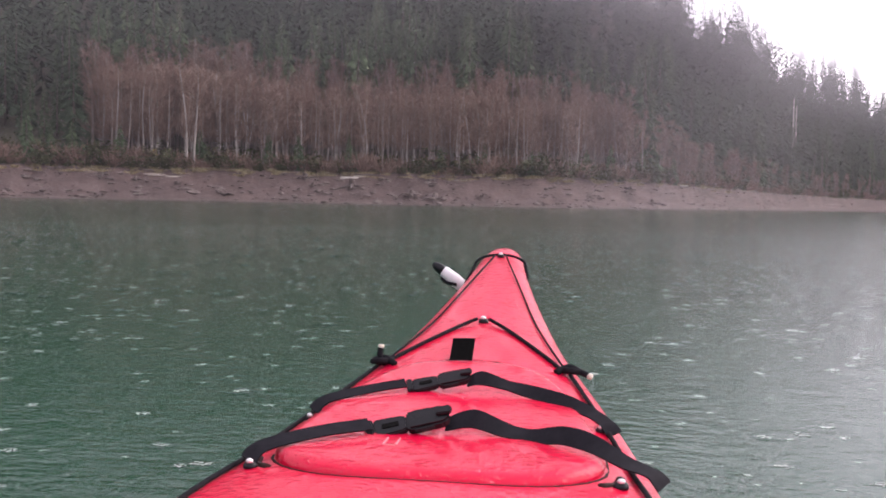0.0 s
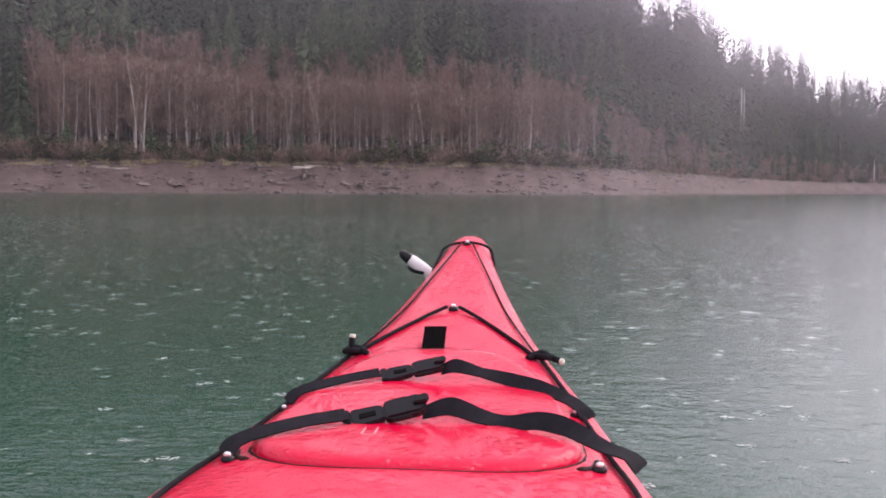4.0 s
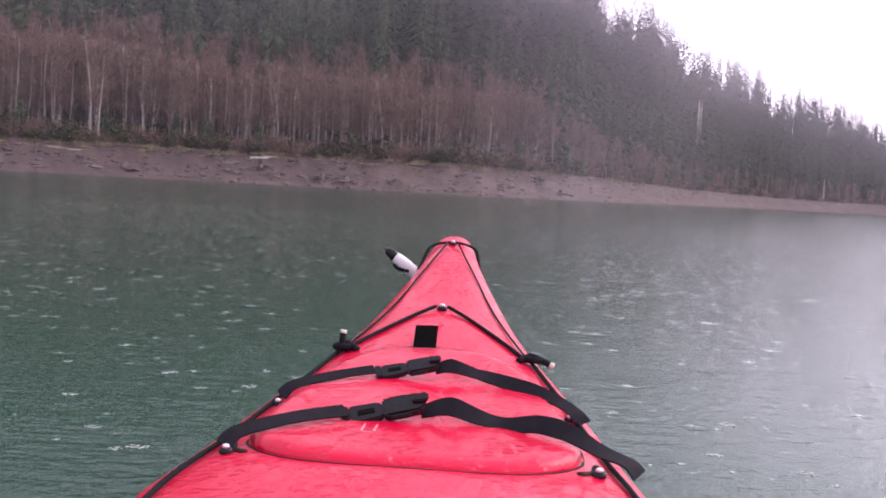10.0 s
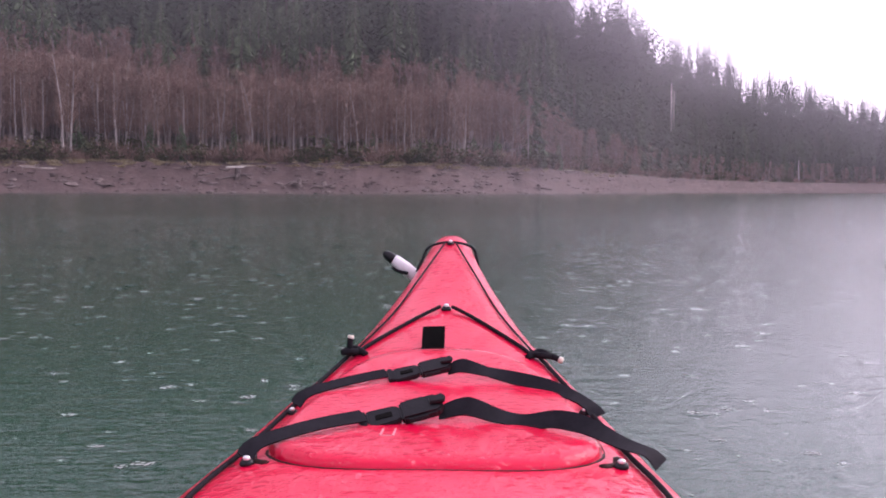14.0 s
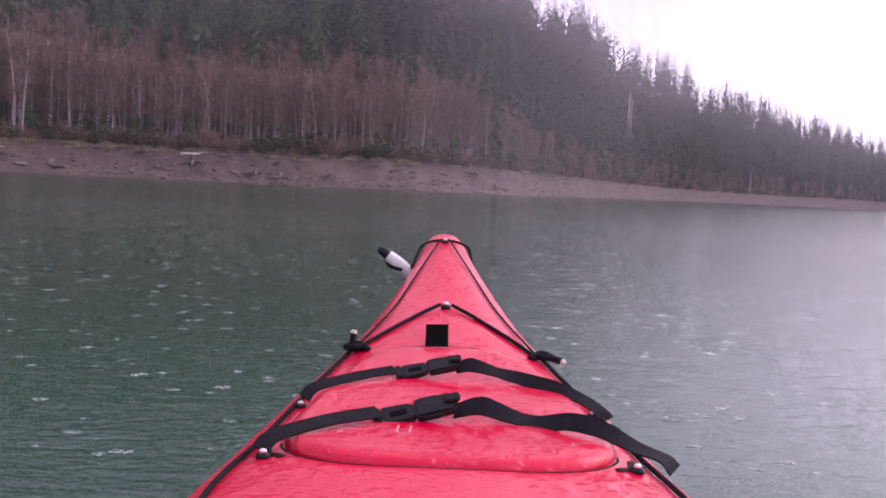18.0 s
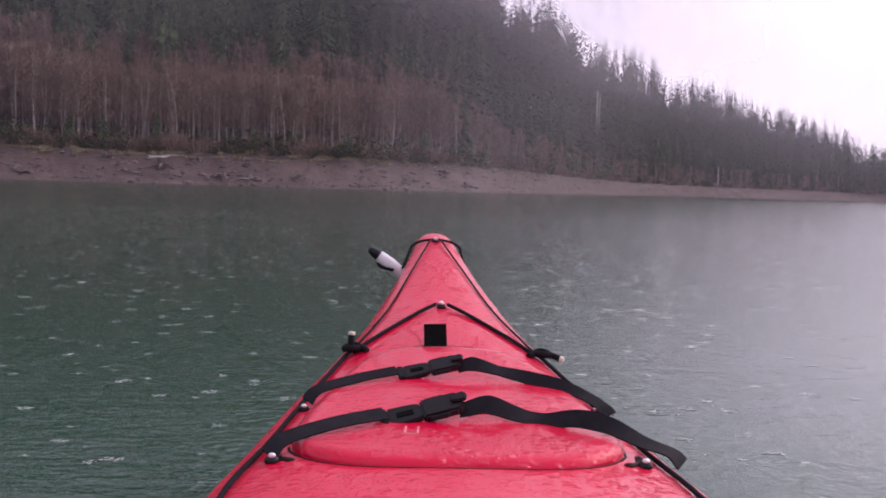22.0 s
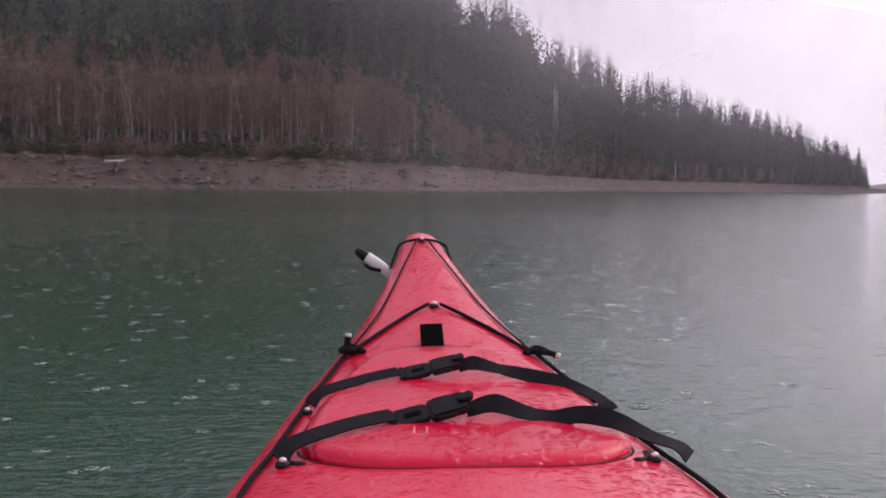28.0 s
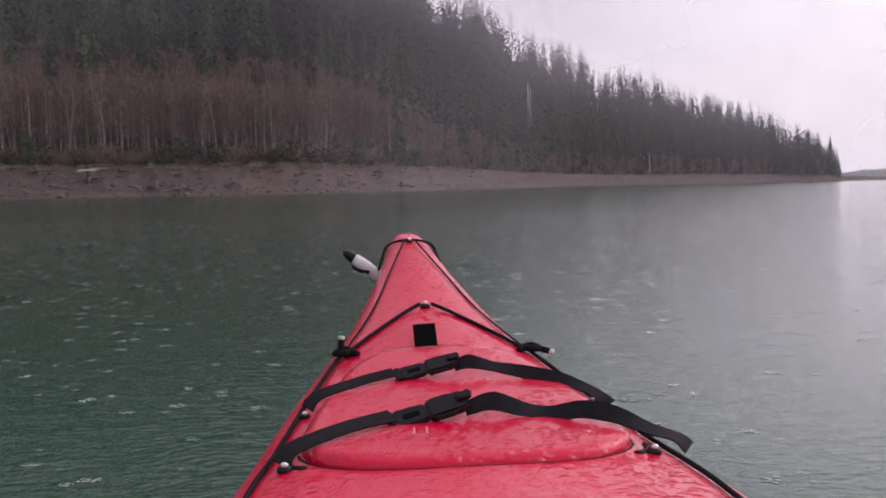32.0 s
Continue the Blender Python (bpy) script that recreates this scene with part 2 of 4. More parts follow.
def mist(name, thick, low, high, scale=0.006, white=0.60):
    """Thin cloud: white droplets that let most of what is behind them through, thicker with height."""
    m = bpy.data.materials.new(name)
    m.use_nodes = True
    n, l = m.node_tree.nodes, m.node_tree.links
    n.remove(n["Principled BSDF"])
    out = n["Material Output"]
    tc = n.new("ShaderNodeTexCoord")
    sep = n.new("ShaderNodeSeparateXYZ")
    l.new(tc.outputs["Object"], sep.inputs[0])
    up = n.new("ShaderNodeMapRange")
    up.interpolation_type = "SMOOTHSTEP"
    up.inputs["From Min"].default_value, up.inputs["From Max"].default_value = low, high
    l.new(sep.outputs[2], up.inputs["Value"])
    tex = n.new("ShaderNodeTexNoise")
    tex.inputs["Scale"].default_value = scale
    tex.inputs["Detail"].default_value = 4.0
    l.new(tc.outputs["Object"], tex.inputs["Vector"])
    soft = n.new("ShaderNodeMapRange")
    soft.inputs["From Min"].default_value, soft.inputs["From Max"].default_value = 0.3, 0.68
    soft.inputs["To Min"].default_value = 0.35
    l.new(tex.outputs[0], soft.inputs["Value"])
    ends = n.new("ShaderNodeAttribute")
    ends.attribute_name = "veil"
    mul = n.new("ShaderNodeMath")
    mul.operation = "MULTIPLY"
    l.new(up.outputs[0], mul.inputs[0])
    l.new(soft.outputs[0], mul.inputs[1])
    mul2 = n.new("ShaderNodeMath")
    mul2.operation = "MULTIPLY"
    l.new(mul.outputs[0], mul2.inputs[0])
    l.new(ends.outputs["Fac"], mul2.inputs[1])
    mul3 = n.new("ShaderNodeMath")
    mul3.operation = "MULTIPLY"
    mul3.use_clamp = True
    l.new(mul2.outputs[0], mul3.inputs[0])
    mul3.inputs[1].default_value = thick
    clear = n.new("ShaderNodeBsdfTransparent")
    front = n.new("ShaderNodeBsdfDiffuse")
    back = n.new("ShaderNodeBsdfTranslucent")
    front.inputs[0].default_value = back.inputs[0].default_value = (white, white * 0.96, white * 1.03, 1)
    # droplets take light from the whole sky above them, in front of the veil and behind it
    for node, z in ((front, 1.0), (back, -1.0)):
        way = n.new("ShaderNodeCombineXYZ")
        way.inputs[2].default_value = z
        l.new(way.outputs[0], node.inputs["Normal"])
    both = n.new("ShaderNodeAddShader")
    l.new(front.outputs[0], both.inputs[0])
    l.new(back.outputs[0], both.inputs[1])
    mix = n.new("ShaderNodeMixShader")
    l.new(mul3.outputs[0], mix.inputs[0])
    l.new(clear.outputs[0], mix.inputs[1])
    l.new(both.outputs[0], mix.inputs[2])
    l.new(mix.outputs[0], out.inputs[0])
    return m


RED = wet_plastic("red_kayak_plastic", [(0.62, 0.001, 0.036), (0.74, 0.002, 0.050)])
RED_HATCH = wet_plastic("red_hatch_plastic", [(0.60, 0.001, 0.034), (0.72, 0.002, 0.048)])
ROPE = shade("black_bungee_cord", [(0.006, 0.006, 0.008), (0.02, 0.019, 0.023)], scale=90, rough=0.85, bump=0.5, bump_scale=500, spec=0.1)
WEBBING = shade("black_nylon_webbing", [(0.006, 0.006, 0.009), (0.014, 0.013, 0.018)], scale=60, rough=0.6, bump=0.08, bump_scale=500, spec=0.14)
BUCKLE = shade("black_moulded_plastic", [(0.005, 0.005, 0.007), (0.013, 0.013, 0.016)], scale=40, rough=0.3, bump=0.1, bump_scale=200, spec=0.28)
PATCH = shade("black_hook_tape_and_slot_shade", [(0.004, 0.004, 0.004), (0.009, 0.009, 0.009)], scale=200, rough=0.95, bump=0.6, bump_scale=900, spec=0.1)
STEEL = shade("stainless_bolt", [(0.75, 0.75, 0.76), (0.88, 0.88, 0.88)], scale=80, rough=0.28, metal=0.6)
ENDCAP = shade("pale_cord_end", [(0.62, 0.58, 0.46), (0.78, 0.75, 0.66)], scale=150, rough=0.7)
TOGGLE = shade("white_toggle_plastic", [(0.66, 0.66, 0.68), (0.82, 0.82, 0.83)], scale=30, rough=0.35)
MARK = shade("pale_moulded_mark", [(0.62, 0.16, 0.19), (0.70, 0.22, 0.25)], scale=60, rough=0.5)
# colours the rubber seal, and the shade in the hatch's corner gaps
GAP = shade("muddy_seal_and_gap_shade", [(0.018, 0.006, 0.005), (0.04, 0.014, 0.011)], scale=60, rough=0.7, spec=0.2)
SPLASH = shade("aerated_water", [(0.15, 0.18, 0.165), (0.28, 0.31, 0.29)], scale=20, rough=0.2, per_plant=0.5, spec=0.4)
WATER = water_surface("green_rain_pocked_water")
GROUND = shade("tidal_mud_and_gravel", [(0.042, 0.026, 0.023), (0.066, 0.042, 0.037), (0.098, 0.066, 0.058)], scale=0.14, rough=0.8, bump=0.8, bump_scale=1.5, fine=1.6)
FOREST_FLOOR = shade("mossy_forest_floor", [(0.022, 0.022, 0.014), (0.045, 0.045, 0.026), (0.07, 0.055, 0.04)], scale=0.2, rough=0.95, bump=0.8, bump_scale=1.0, fine=2.0)
ALDER_BARK = shade("pale_alder_bark", [(0.10, 0.083, 0.074), (0.20, 0.17, 0.155), (0.38, 0.345, 0.32)], scale=0.8, rough=0.85, per_object=0.6, per_island=0.2, per_plant=0.6)
TWIG = shade("bare_reddish_twigs", [(0.115, 0.072, 0.056), (0.18, 0.118, 0.092), (0.265, 0.19, 0.155)], scale=0.3, rough=0.9, per_object=0.5, per_island=0.35, per_plant=0.5)
FIR = shade("conifer_needles", [(0.011, 0.019, 0.013), (0.034, 0.055, 0.032), (0.07, 0.105, 0.055)], scale=0.25, rough=0.85, per_object=0.8, per_island=0.12, per_plant=0.8, spec=0.15)
YOUNG_FIR = shade("young_conifer_needles", [(0.042, 0.066, 0.036), (0.062, 0.096, 0.05), (0.09, 0.13, 0.068)], scale=0.25, rough=0.85, per_object=0.6, per_island=0.12, spec=0.15)
FIR_BARK = shade("conifer_bark", [(0.05, 0.04, 0.033), (0.11, 0.09, 0.075)], scale=1.5, rough=0.9, per_object=0.3)
SHRUB = shade("evergreen_shrub_leaves", [(0.022, 0.03, 0.014), (0.05, 0.056, 0.025), (0.10, 0.085, 0.042)], scale=0.4, rough=0.75, per_object=0.7, per_island=0.4, per_plant=0.7, spec=0.2)
GRASS = shade("dry_beach_grass", [(0.15, 0.125, 0.065), (0.25, 0.21, 0.115), (0.36, 0.31, 0.2)], scale=0.5, rough=0.9, per_object=0.4, per_island=0.6)
ROCK = shade("dark_wet_shore_rock", [(0.04, 0.029, 0.025), (0.08, 0.06, 0.053), (0.13, 0.103, 0.093)], scale=0.7, rough=0.6, bump=0.8, bump_scale=4, per_object=0.4)
DRIFT = shade("bleached_driftwood", [(0.10, 0.078, 0.062), (0.26, 0.22, 0.19), (0.55, 0.51, 0.45)], scale=1.0, rough=0.8, bump=0.6, bump_scale=6, per_object=0.8, stretch=(0.2, 1, 1))
PALE_DRIFT = shade("sun_bleached_log", [(0.5, 0.46, 0.40), (0.68, 0.65, 0.6)], scale=1.0, rough=0.8, bump=0.6, bump_scale=6, stretch=(0.2, 1, 1))
YELLOW = shade("yellow_autumn_leaves", [(0.16, 0.13, 0.03), (0.30, 0.23, 0.06), (0.38, 0.31, 0.1)], scale=0.5, rough=0.8, per_island=0.5, spec=0.2)
SNAG = shade("bleached_dead_trunk", [(0.32, 0.29, 0.27), (0.5, 0.47, 0.44)], scale=0.5, rough=0.9, stretch=(1, 1, 0.2))
FARHILL = shade("far_wooded_ridge", [(0.03, 0.045, 0.035), (0.06, 0.075, 0.06)], scale=0.02, rough=0.95, bump=1.0, bump_scale=0.05)

# ---- helpers for things ----


def part(name, bm, material, parent=None, label="", smooth=False):
    """Links a bmesh as one mesh object, under a thing or a part."""
    me = bpy.data.meshes.new(name)
    bm.to_mesh(me)
    bm.free()
    me.materials.append(material)
    if smooth:
        me.polygons.foreach_set("use_smooth", [True] * len(me.polygons))
    ob = new(name, me)
    if parent:
        ob.parent = parent
    if label:
        tagged(ob, label)
    return ob


def mesh_object(name, verts, faces, material, parent=None, smooth=False):
    me = bpy.data.meshes.new(name)
    me.from_pydata(verts, [], faces)
    me.materials.append(material)
    if smooth:
        me.polygons.foreach_set("use_smooth", [True] * len(me.polygons))
    ob = new(name, me)
    if parent:
        ob.parent = parent
    return ob


def thing(name, label, category, group="", at=(0, 0, 0)):
    ob = new(name)
    ob.empty_display_size = 0.1
    ob.location = at
    return tagged(ob, label, category, group)


def tube(path, radius, sides=8, cap=True):
    """A round cord or limb along a line of points; radius is a number or one number a point."""
    bm = bmesh.new()
    pts = [Vector(p) for p in path]
    rings = []
    side = None
    for i, p in enumerate(pts):
        way = (pts[min(i + 1, len(pts) - 1)] - pts[max(i - 1, 0)]).normalized()
        if side is None:
            side = way.orthogonal().normalized()
        else:
            side = (side - way * side.dot(way)).normalized()
        up = way.cross(side)
        r = radius[i] if isinstance(radius, (list, tuple)) else radius
        rings.append([bm.verts.new(p + (side * math.cos(a) + up * math.sin(a)) * r) for a in (2 * math.pi * k / sides for k in range(sides))])
    for a, b in zip(rings, rings[1:]):
        for k in range(sides):
            bm.faces.new((a[k], a[(k + 1) % sides], b[(k + 1) % sides], b[k]))
    if cap:
        bm.faces.new(list(reversed(rings[0])))
        bm.faces.new(rings[-1])
    return bm


def smooth_path(pts, n=6):
    """A soft curve through points."""
    pts = [Vector(p) for p in pts]
    out = []
    for i in range(len(pts) - 1):
        p0, p1, p2, p3 = pts[max(i - 1, 0)], pts[i], pts[i + 1], pts[min(i + 2, len(pts) - 1)]
        for k in range(n):
            t = k / n
            out.append(0.5 * ((2 * p1) + (p2 - p0) * t + (2 * p0 - 5 * p1 + 4 * p2 - p3) * t * t + (3 * p1 - p0 - 3 * p2 + p3) * t ** 3))
    out.append(pts[-1])
    return out


def table(rows, x, column):
    return float(np.interp(x, [r[0] for r in rows], [r[column] for r in rows]))


# ---- the shore: bearing from the kayak in degrees, then metres: water's edge, depth of the slope to its ridge, ridge height ----
SHORE = [
    (-80, 240, 220, 92), (-60, 195, 220, 95), (-40, 180, 220, 95), (-6, 180, 220, 95), (-1, 188, 220, 88), (4, 218, 220, 80), (8.5, 300, 212, 72),
    (12, 425, 190, 66), (16, 565, 170, 58), (20.5, 670, 135, 45), (25, 780, 90, 26), (27.2, 825, 60, 9), (27.9, 840, 50, 2),
    (28.6, 855, 40, 1.2), (30.4, 885, 25, 0.8), (31.5, 900, 20, -0.6),
]
BEACH_TOP = 6.2


def edge_at(bearing):
    return table(SHORE, bearing, 1) + 2.2 * noise.noise((bearing * 0.9, 3.1, 0))


def height_at(bearing, s):
    """Ground height s metres behind the water's edge."""
    ridge, top = table(SHORE, bearing, 2), table(SHORE, bearing, 3)
    if bearing > 5:
        # knolls along the far ridge
        top *= 1 + 0.16 * noise.noise((bearing * 0.42, 11.0, 0)) + 0.07 * noise.noise((bearing * 1.3, 5.0, 0))
    beach = BEACH_TOP * min(1.0, max(0.15, (top + 1.5) / 9))
    if s <= 0:
        return 0.09 * s
    if s < 24:
        k = s / 24
        h = beach * (0.35 * k + 0.65 * k ** 1.6)
    elif s < 45:
        h = beach + (s - 24) * 0.10
    else:
        k = min(1.0, (s - 45) / max(ridge - 45, 20))
        h = beach + 2.1 + max(top - beach - 2.1, 0) * k
        if s > ridge:
            h += (s - ridge) * (0.55 * min(1.0, max(0.0, (7.0 - bearing) / 8.0)) - 0.03)
    rough = min(s / 8, 1.0)
    h += rough * (0.5 * noise.noise((bearing * 2.2, s * 0.16, 0)) + 0.2 * noise.noise((bearing * 8, s * 0.5, 4)))
    return h


def place(bearing, s, lift=0.0):
    r, a = edge_at(bearing) + s, radians(bearing)
    return Vector((r * math.sin(a), r * math.cos(a), height_at(bearing, s) + lift))


def build_ground():
    bearings = np.arange(-80, 33.0, 0.2)
    steps = [-60, -20, -6, 0, 1.5, 3, 5, 7, 9, 11, 13, 15, 17, 19, 21, 22.5, 24, 26, 30, 38, 46, 60, 80, 100, 125, 150, 180, 210, 240, 300, 400, 520, 650]
    verts, faces = [], []
    for b in bearings:
        for s in steps:
            verts.append(place(float(b), s))
    w = len(steps)
    for i in range(len(bearings) - 1):
        for j in range(w - 1):
            faces.append((i * w + j, i * w + j + 1, (i + 1) * w + j + 1, (i + 1) * w + j))
    ob = mesh_object("ground", verts, faces, GROUND, smooth=True)
    ob.data.materials.append(FOREST_FLOOR)
    line = [s for s in steps].index(24)
    ob.data.polygons.foreach_set("material_index", [1 if k % (w - 1) >= line else 0 for k in range(len(faces))])
    tagged(ob, "muddy tidal beach rising to a wooded hillside", "ground", kind="structure")


def build_water():
    verts, faces = [(0, 0, 0)], []
    n = 64
    radii = (8, 40, 200, 1000, 4600)
    for r in radii:
        verts += [(r * math.cos(2 * math.pi * k / n), r * math.sin(2 * math.pi * k / n), 0) for k in range(n)]
    for k in range(n):
        faces.append((0, 1 + k, 1 + (k + 1) % n))
        for i in range(len(radii) - 1):
            a, b = 1 + i * n, 1 + (i + 1) * n
            faces.append((a + k, b + k, b + (k + 1) % n, a + (k + 1) % n))
    ob = mesh_object("water", verts, faces, WATER)
    tagged(ob, "calm green inlet water pocked by rain", "water", kind="structure")


build_ground()
build_water()


def ridge(name, first, last, distance, tall, wave, label):
    """A far ridge line across the inlet."""
    verts, faces = [], []
    n = 90
    for i in range(n + 1):
        k = i / n
        a = radians(first + (last - first) * k)
        crest = tall * (0.55 + 0.45 * noise.noise((k * wave, distance * 0.01, 0))) * min(1, k * 9 + 0.25, (1 - k) * 9 + 0.25)
        crest += 6 * noise.noise((k * 120, 1.0, 0))
        for s, h in ((0, -1.0), (30, crest * 0.25), (140, crest * 0.7), (300, max(crest, 2)), (700, max(crest, 2) * 0.9)):
            verts.append(((distance + s) * math.sin(a), (distance + s) * math.cos(a), h))
    for i in range(n):
        for j in range(4):
            q = i * 5 + j
            faces.append((q, q + 1, q + 6, q + 5))
    ob = mesh_object(name, verts, faces, FARHILL, smooth=True)
    tagged(ob, label, "hill", kind="structure")


ridge("backdrop_far_shore", 27, 120, 3000, 130, 5, "low wooded ridge far across the inlet, pale in the rain")
ridge("backdrop_opposite_shore", 118, 282, 1900, 260, 4, "wooded slope on the other side of the inlet")

# ---- mist ----


def mist_bank(first, last, out, height, material, label, base=0.0, top=1.0, end=6.0):
    """A standing veil of rain mist that follows the shore, thinning out at both ends and, with a low top, upwards."""
    verts, faces, dens = [], [], []
    n, m = 60, 8
    for i in range(n + 1):
        k = i / n
        b = first + (last - first) * k
        r, a = edge_at(b) + out, radians(b)
        for j in range(m + 1):
            z = base + height * j / m
            verts.append((r * math.sin(a), r * math.cos(a), z))
            dens.append(min(1.0, k * 3.5, (1 - k) * end) * min(1.0, top + (1 - top) * 1.6 * (1 - j / m)))
    for i in range(n):
        for j in range(m):
            q = i * (m + 1) + j
            faces.append((q, q + 1, q + m + 2, q + m + 1))
    ob = mesh_object("mist_bank", verts, faces, material, smooth=True)
    att = ob.data.attributes.new("veil", "FLOAT", "POINT")
    att.data.foreach_set("value", dens)
    tagged(ob, label, "mist", "drifting mist", "stuff")


RAIN_VEIL = mist("thin_rain_veil", 0.06, -120, 60, 0.004)
FAR_VEIL = mist("far_rain_veil", 0.22, -120, 90, 0.004)
HILL_MIST = mist("hill_mist", 0.17, 0, 90, 0.007)
THIN_MIST = mist("thin_hill_mist", 0.10, 0, 80, 0.007)
TOP_CLOUD = mist("low_cloud", 0.8, 60, 120, 0.006, 0.78)
mist_bank(-95, 40, -14, 170, RAIN_VEIL, "thin grey veil of rain along the shore")
mist_bank(-5, 48, -45, 170, FAR_VEIL, "grey veil of rain over the far water")
mist_bank(-52, 9, 54, 150, THIN_MIST, "pale mist drifting behind the alders")
mist_bank(-4, 38, 70, 150, HILL_MIST, "pale mist drifting between the hillside trees")
mist_bank(-75, 11, 300, 420, TOP_CLOUD, "low cloud hiding the upper mountainside")
CLOUD_WISP = mist("drifting_cloud", 1.0, 40, 100, 0.006, 1.0)
DISTANCE = mist("pale_distance", 0.75, -900, 0, 0.002, 0.8)
mist_bank(-14, 24, 46, 300, CLOUD_WISP, "ragged cloud drifting across the upper slope", end=1.7)
mist_bank(22, 120, 900, 260, DISTANCE, "pale rain haze before the far shore", top=0.0)

# ---- trees ----


def arrays(bm):
    """Vertices and triangles of a bmesh as arrays."""
    bmesh.ops.triangulate(bm, faces=bm.faces[:])
    bm.verts.index_update()
    v = np.array([x.co[:] for x in bm.verts])
    f = np.array([[x.index for x in y.verts] for y in bm.faces])
    bm.free()
    return v, f


def scatter(name, kinds, spots, material, label, category):
    """Many small or far plants as one mesh: spots are (place, turn, width, height)."""
    rng = random.Random(len(spots))
    vs, fs, tints, base = [], [], [], 0
    for p, turn, wide, tall in spots:
        v, f = kinds[rng.randrange(len(kinds))]
        c, s = math.cos(turn), math.sin(turn)
        q = np.empty_like(v)
        q[:, 0] = (v[:, 0] * c - v[:, 1] * s) * wide + p[0]
        q[:, 1] = (v[:, 0] * s + v[:, 1] * c) * wide + p[1]
        q[:, 2] = v[:, 2] * tall + p[2]
        vs.append(q)
        fs.append(f + base)
        tints.append(np.full(len(v), rng.random()))
        base += len(v)
    v, f = np.concatenate(vs), np.concatenate(fs)
    me = bpy.data.meshes.new(name)
    me.vertices.add(len(v))
    me.vertices.foreach_set("co", v.ravel())
    me.loops.add(len(f) * 3)
    me.loops.foreach_set("vertex_index", f.ravel())
    me.polygons.add(len(f))
    me.polygons.foreach_set("loop_start", np.arange(0, len(f) * 3, 3))
    me.update(calc_edges=True)
    me.materials.append(material)
    tint = me.attributes.new("plant", "FLOAT", "POINT")
    tint.data.foreach_set("value", np.concatenate(tints))
    ob = new(name, me)
    return tagged(ob, label, category, kind="stuff")


def sliver(bm, a, b, width, rng):
    """A thin twig: a narrow pointed blade from a to b."""
    way = b - a
    side = way.cross(Vector((rng.uniform(-1, 1), rng.uniform(-1, 1), rng.uniform(-0.3, 0.3)))).normalized() * width * 0.5
    bm.faces.new([bm.verts.new(p) for p in (a - side, a + side, b)])


def alder(seed, twigs=400):
    """A bare alder of unit height: a slender pale trunk, rising limbs and a haze of twigs. Returns trunk and crown."""
    rng = random.Random(seed)
    lean = Vector((rng.uniform(-0.1, 0.1), rng.uniform(-0.05, 0.05), 0))
    spine = []
    for i in range(7):
        k = i / 6
        spine.append(lean * k * k + Vector((0.016 * math.sin(5 * k + seed), 0.016 * math.cos(4 * k + seed), k * 0.93)))
    trunk = tube(spine, [0.0105 * (1 - 0.86 * i / 6) + 0.0008 for i in range(7)], 6)
    crown = bmesh.new()
    limbs = []
    for i in range(38):
        k = rng.uniform(0.18, 0.97) ** 0.78
        j = min(int(k * 6), 5)
        base = spine[j].lerp(spine[j + 1], k * 6 - j)
        a = rng.uniform(0, 2 * math.pi)
        ln = (0.2 * (1.08 - k) ** 0.8 * min(1.0, k * 2.2) + 0.045) * rng.uniform(0.7, 1.2)
        tip = base + Vector((math.cos(a) * ln * 0.8, math.sin(a) * ln * 0.8, ln * rng.uniform(0.45, 0.95)))
        limbs.append((base, tip))
        sliver(crown, base, tip, 0.006, rng)
        sliver(crown, base, tip, 0.006, rng)
    for i in range(twigs):
        base, tip = limbs[rng.randrange(len(limbs))]
        p = base.lerp(tip, rng.uniform(0.2, 1.0))
        d = Vector((rng.gauss(0, 0.7), rng.gauss(0, 0.7), rng.uniform(0.0, 1.1))).normalized()
        sliver(crown, p, p + d * rng.uniform(0.03, 0.08), rng.uniform(0.0025, 0.0048), rng)
    return trunk, crown


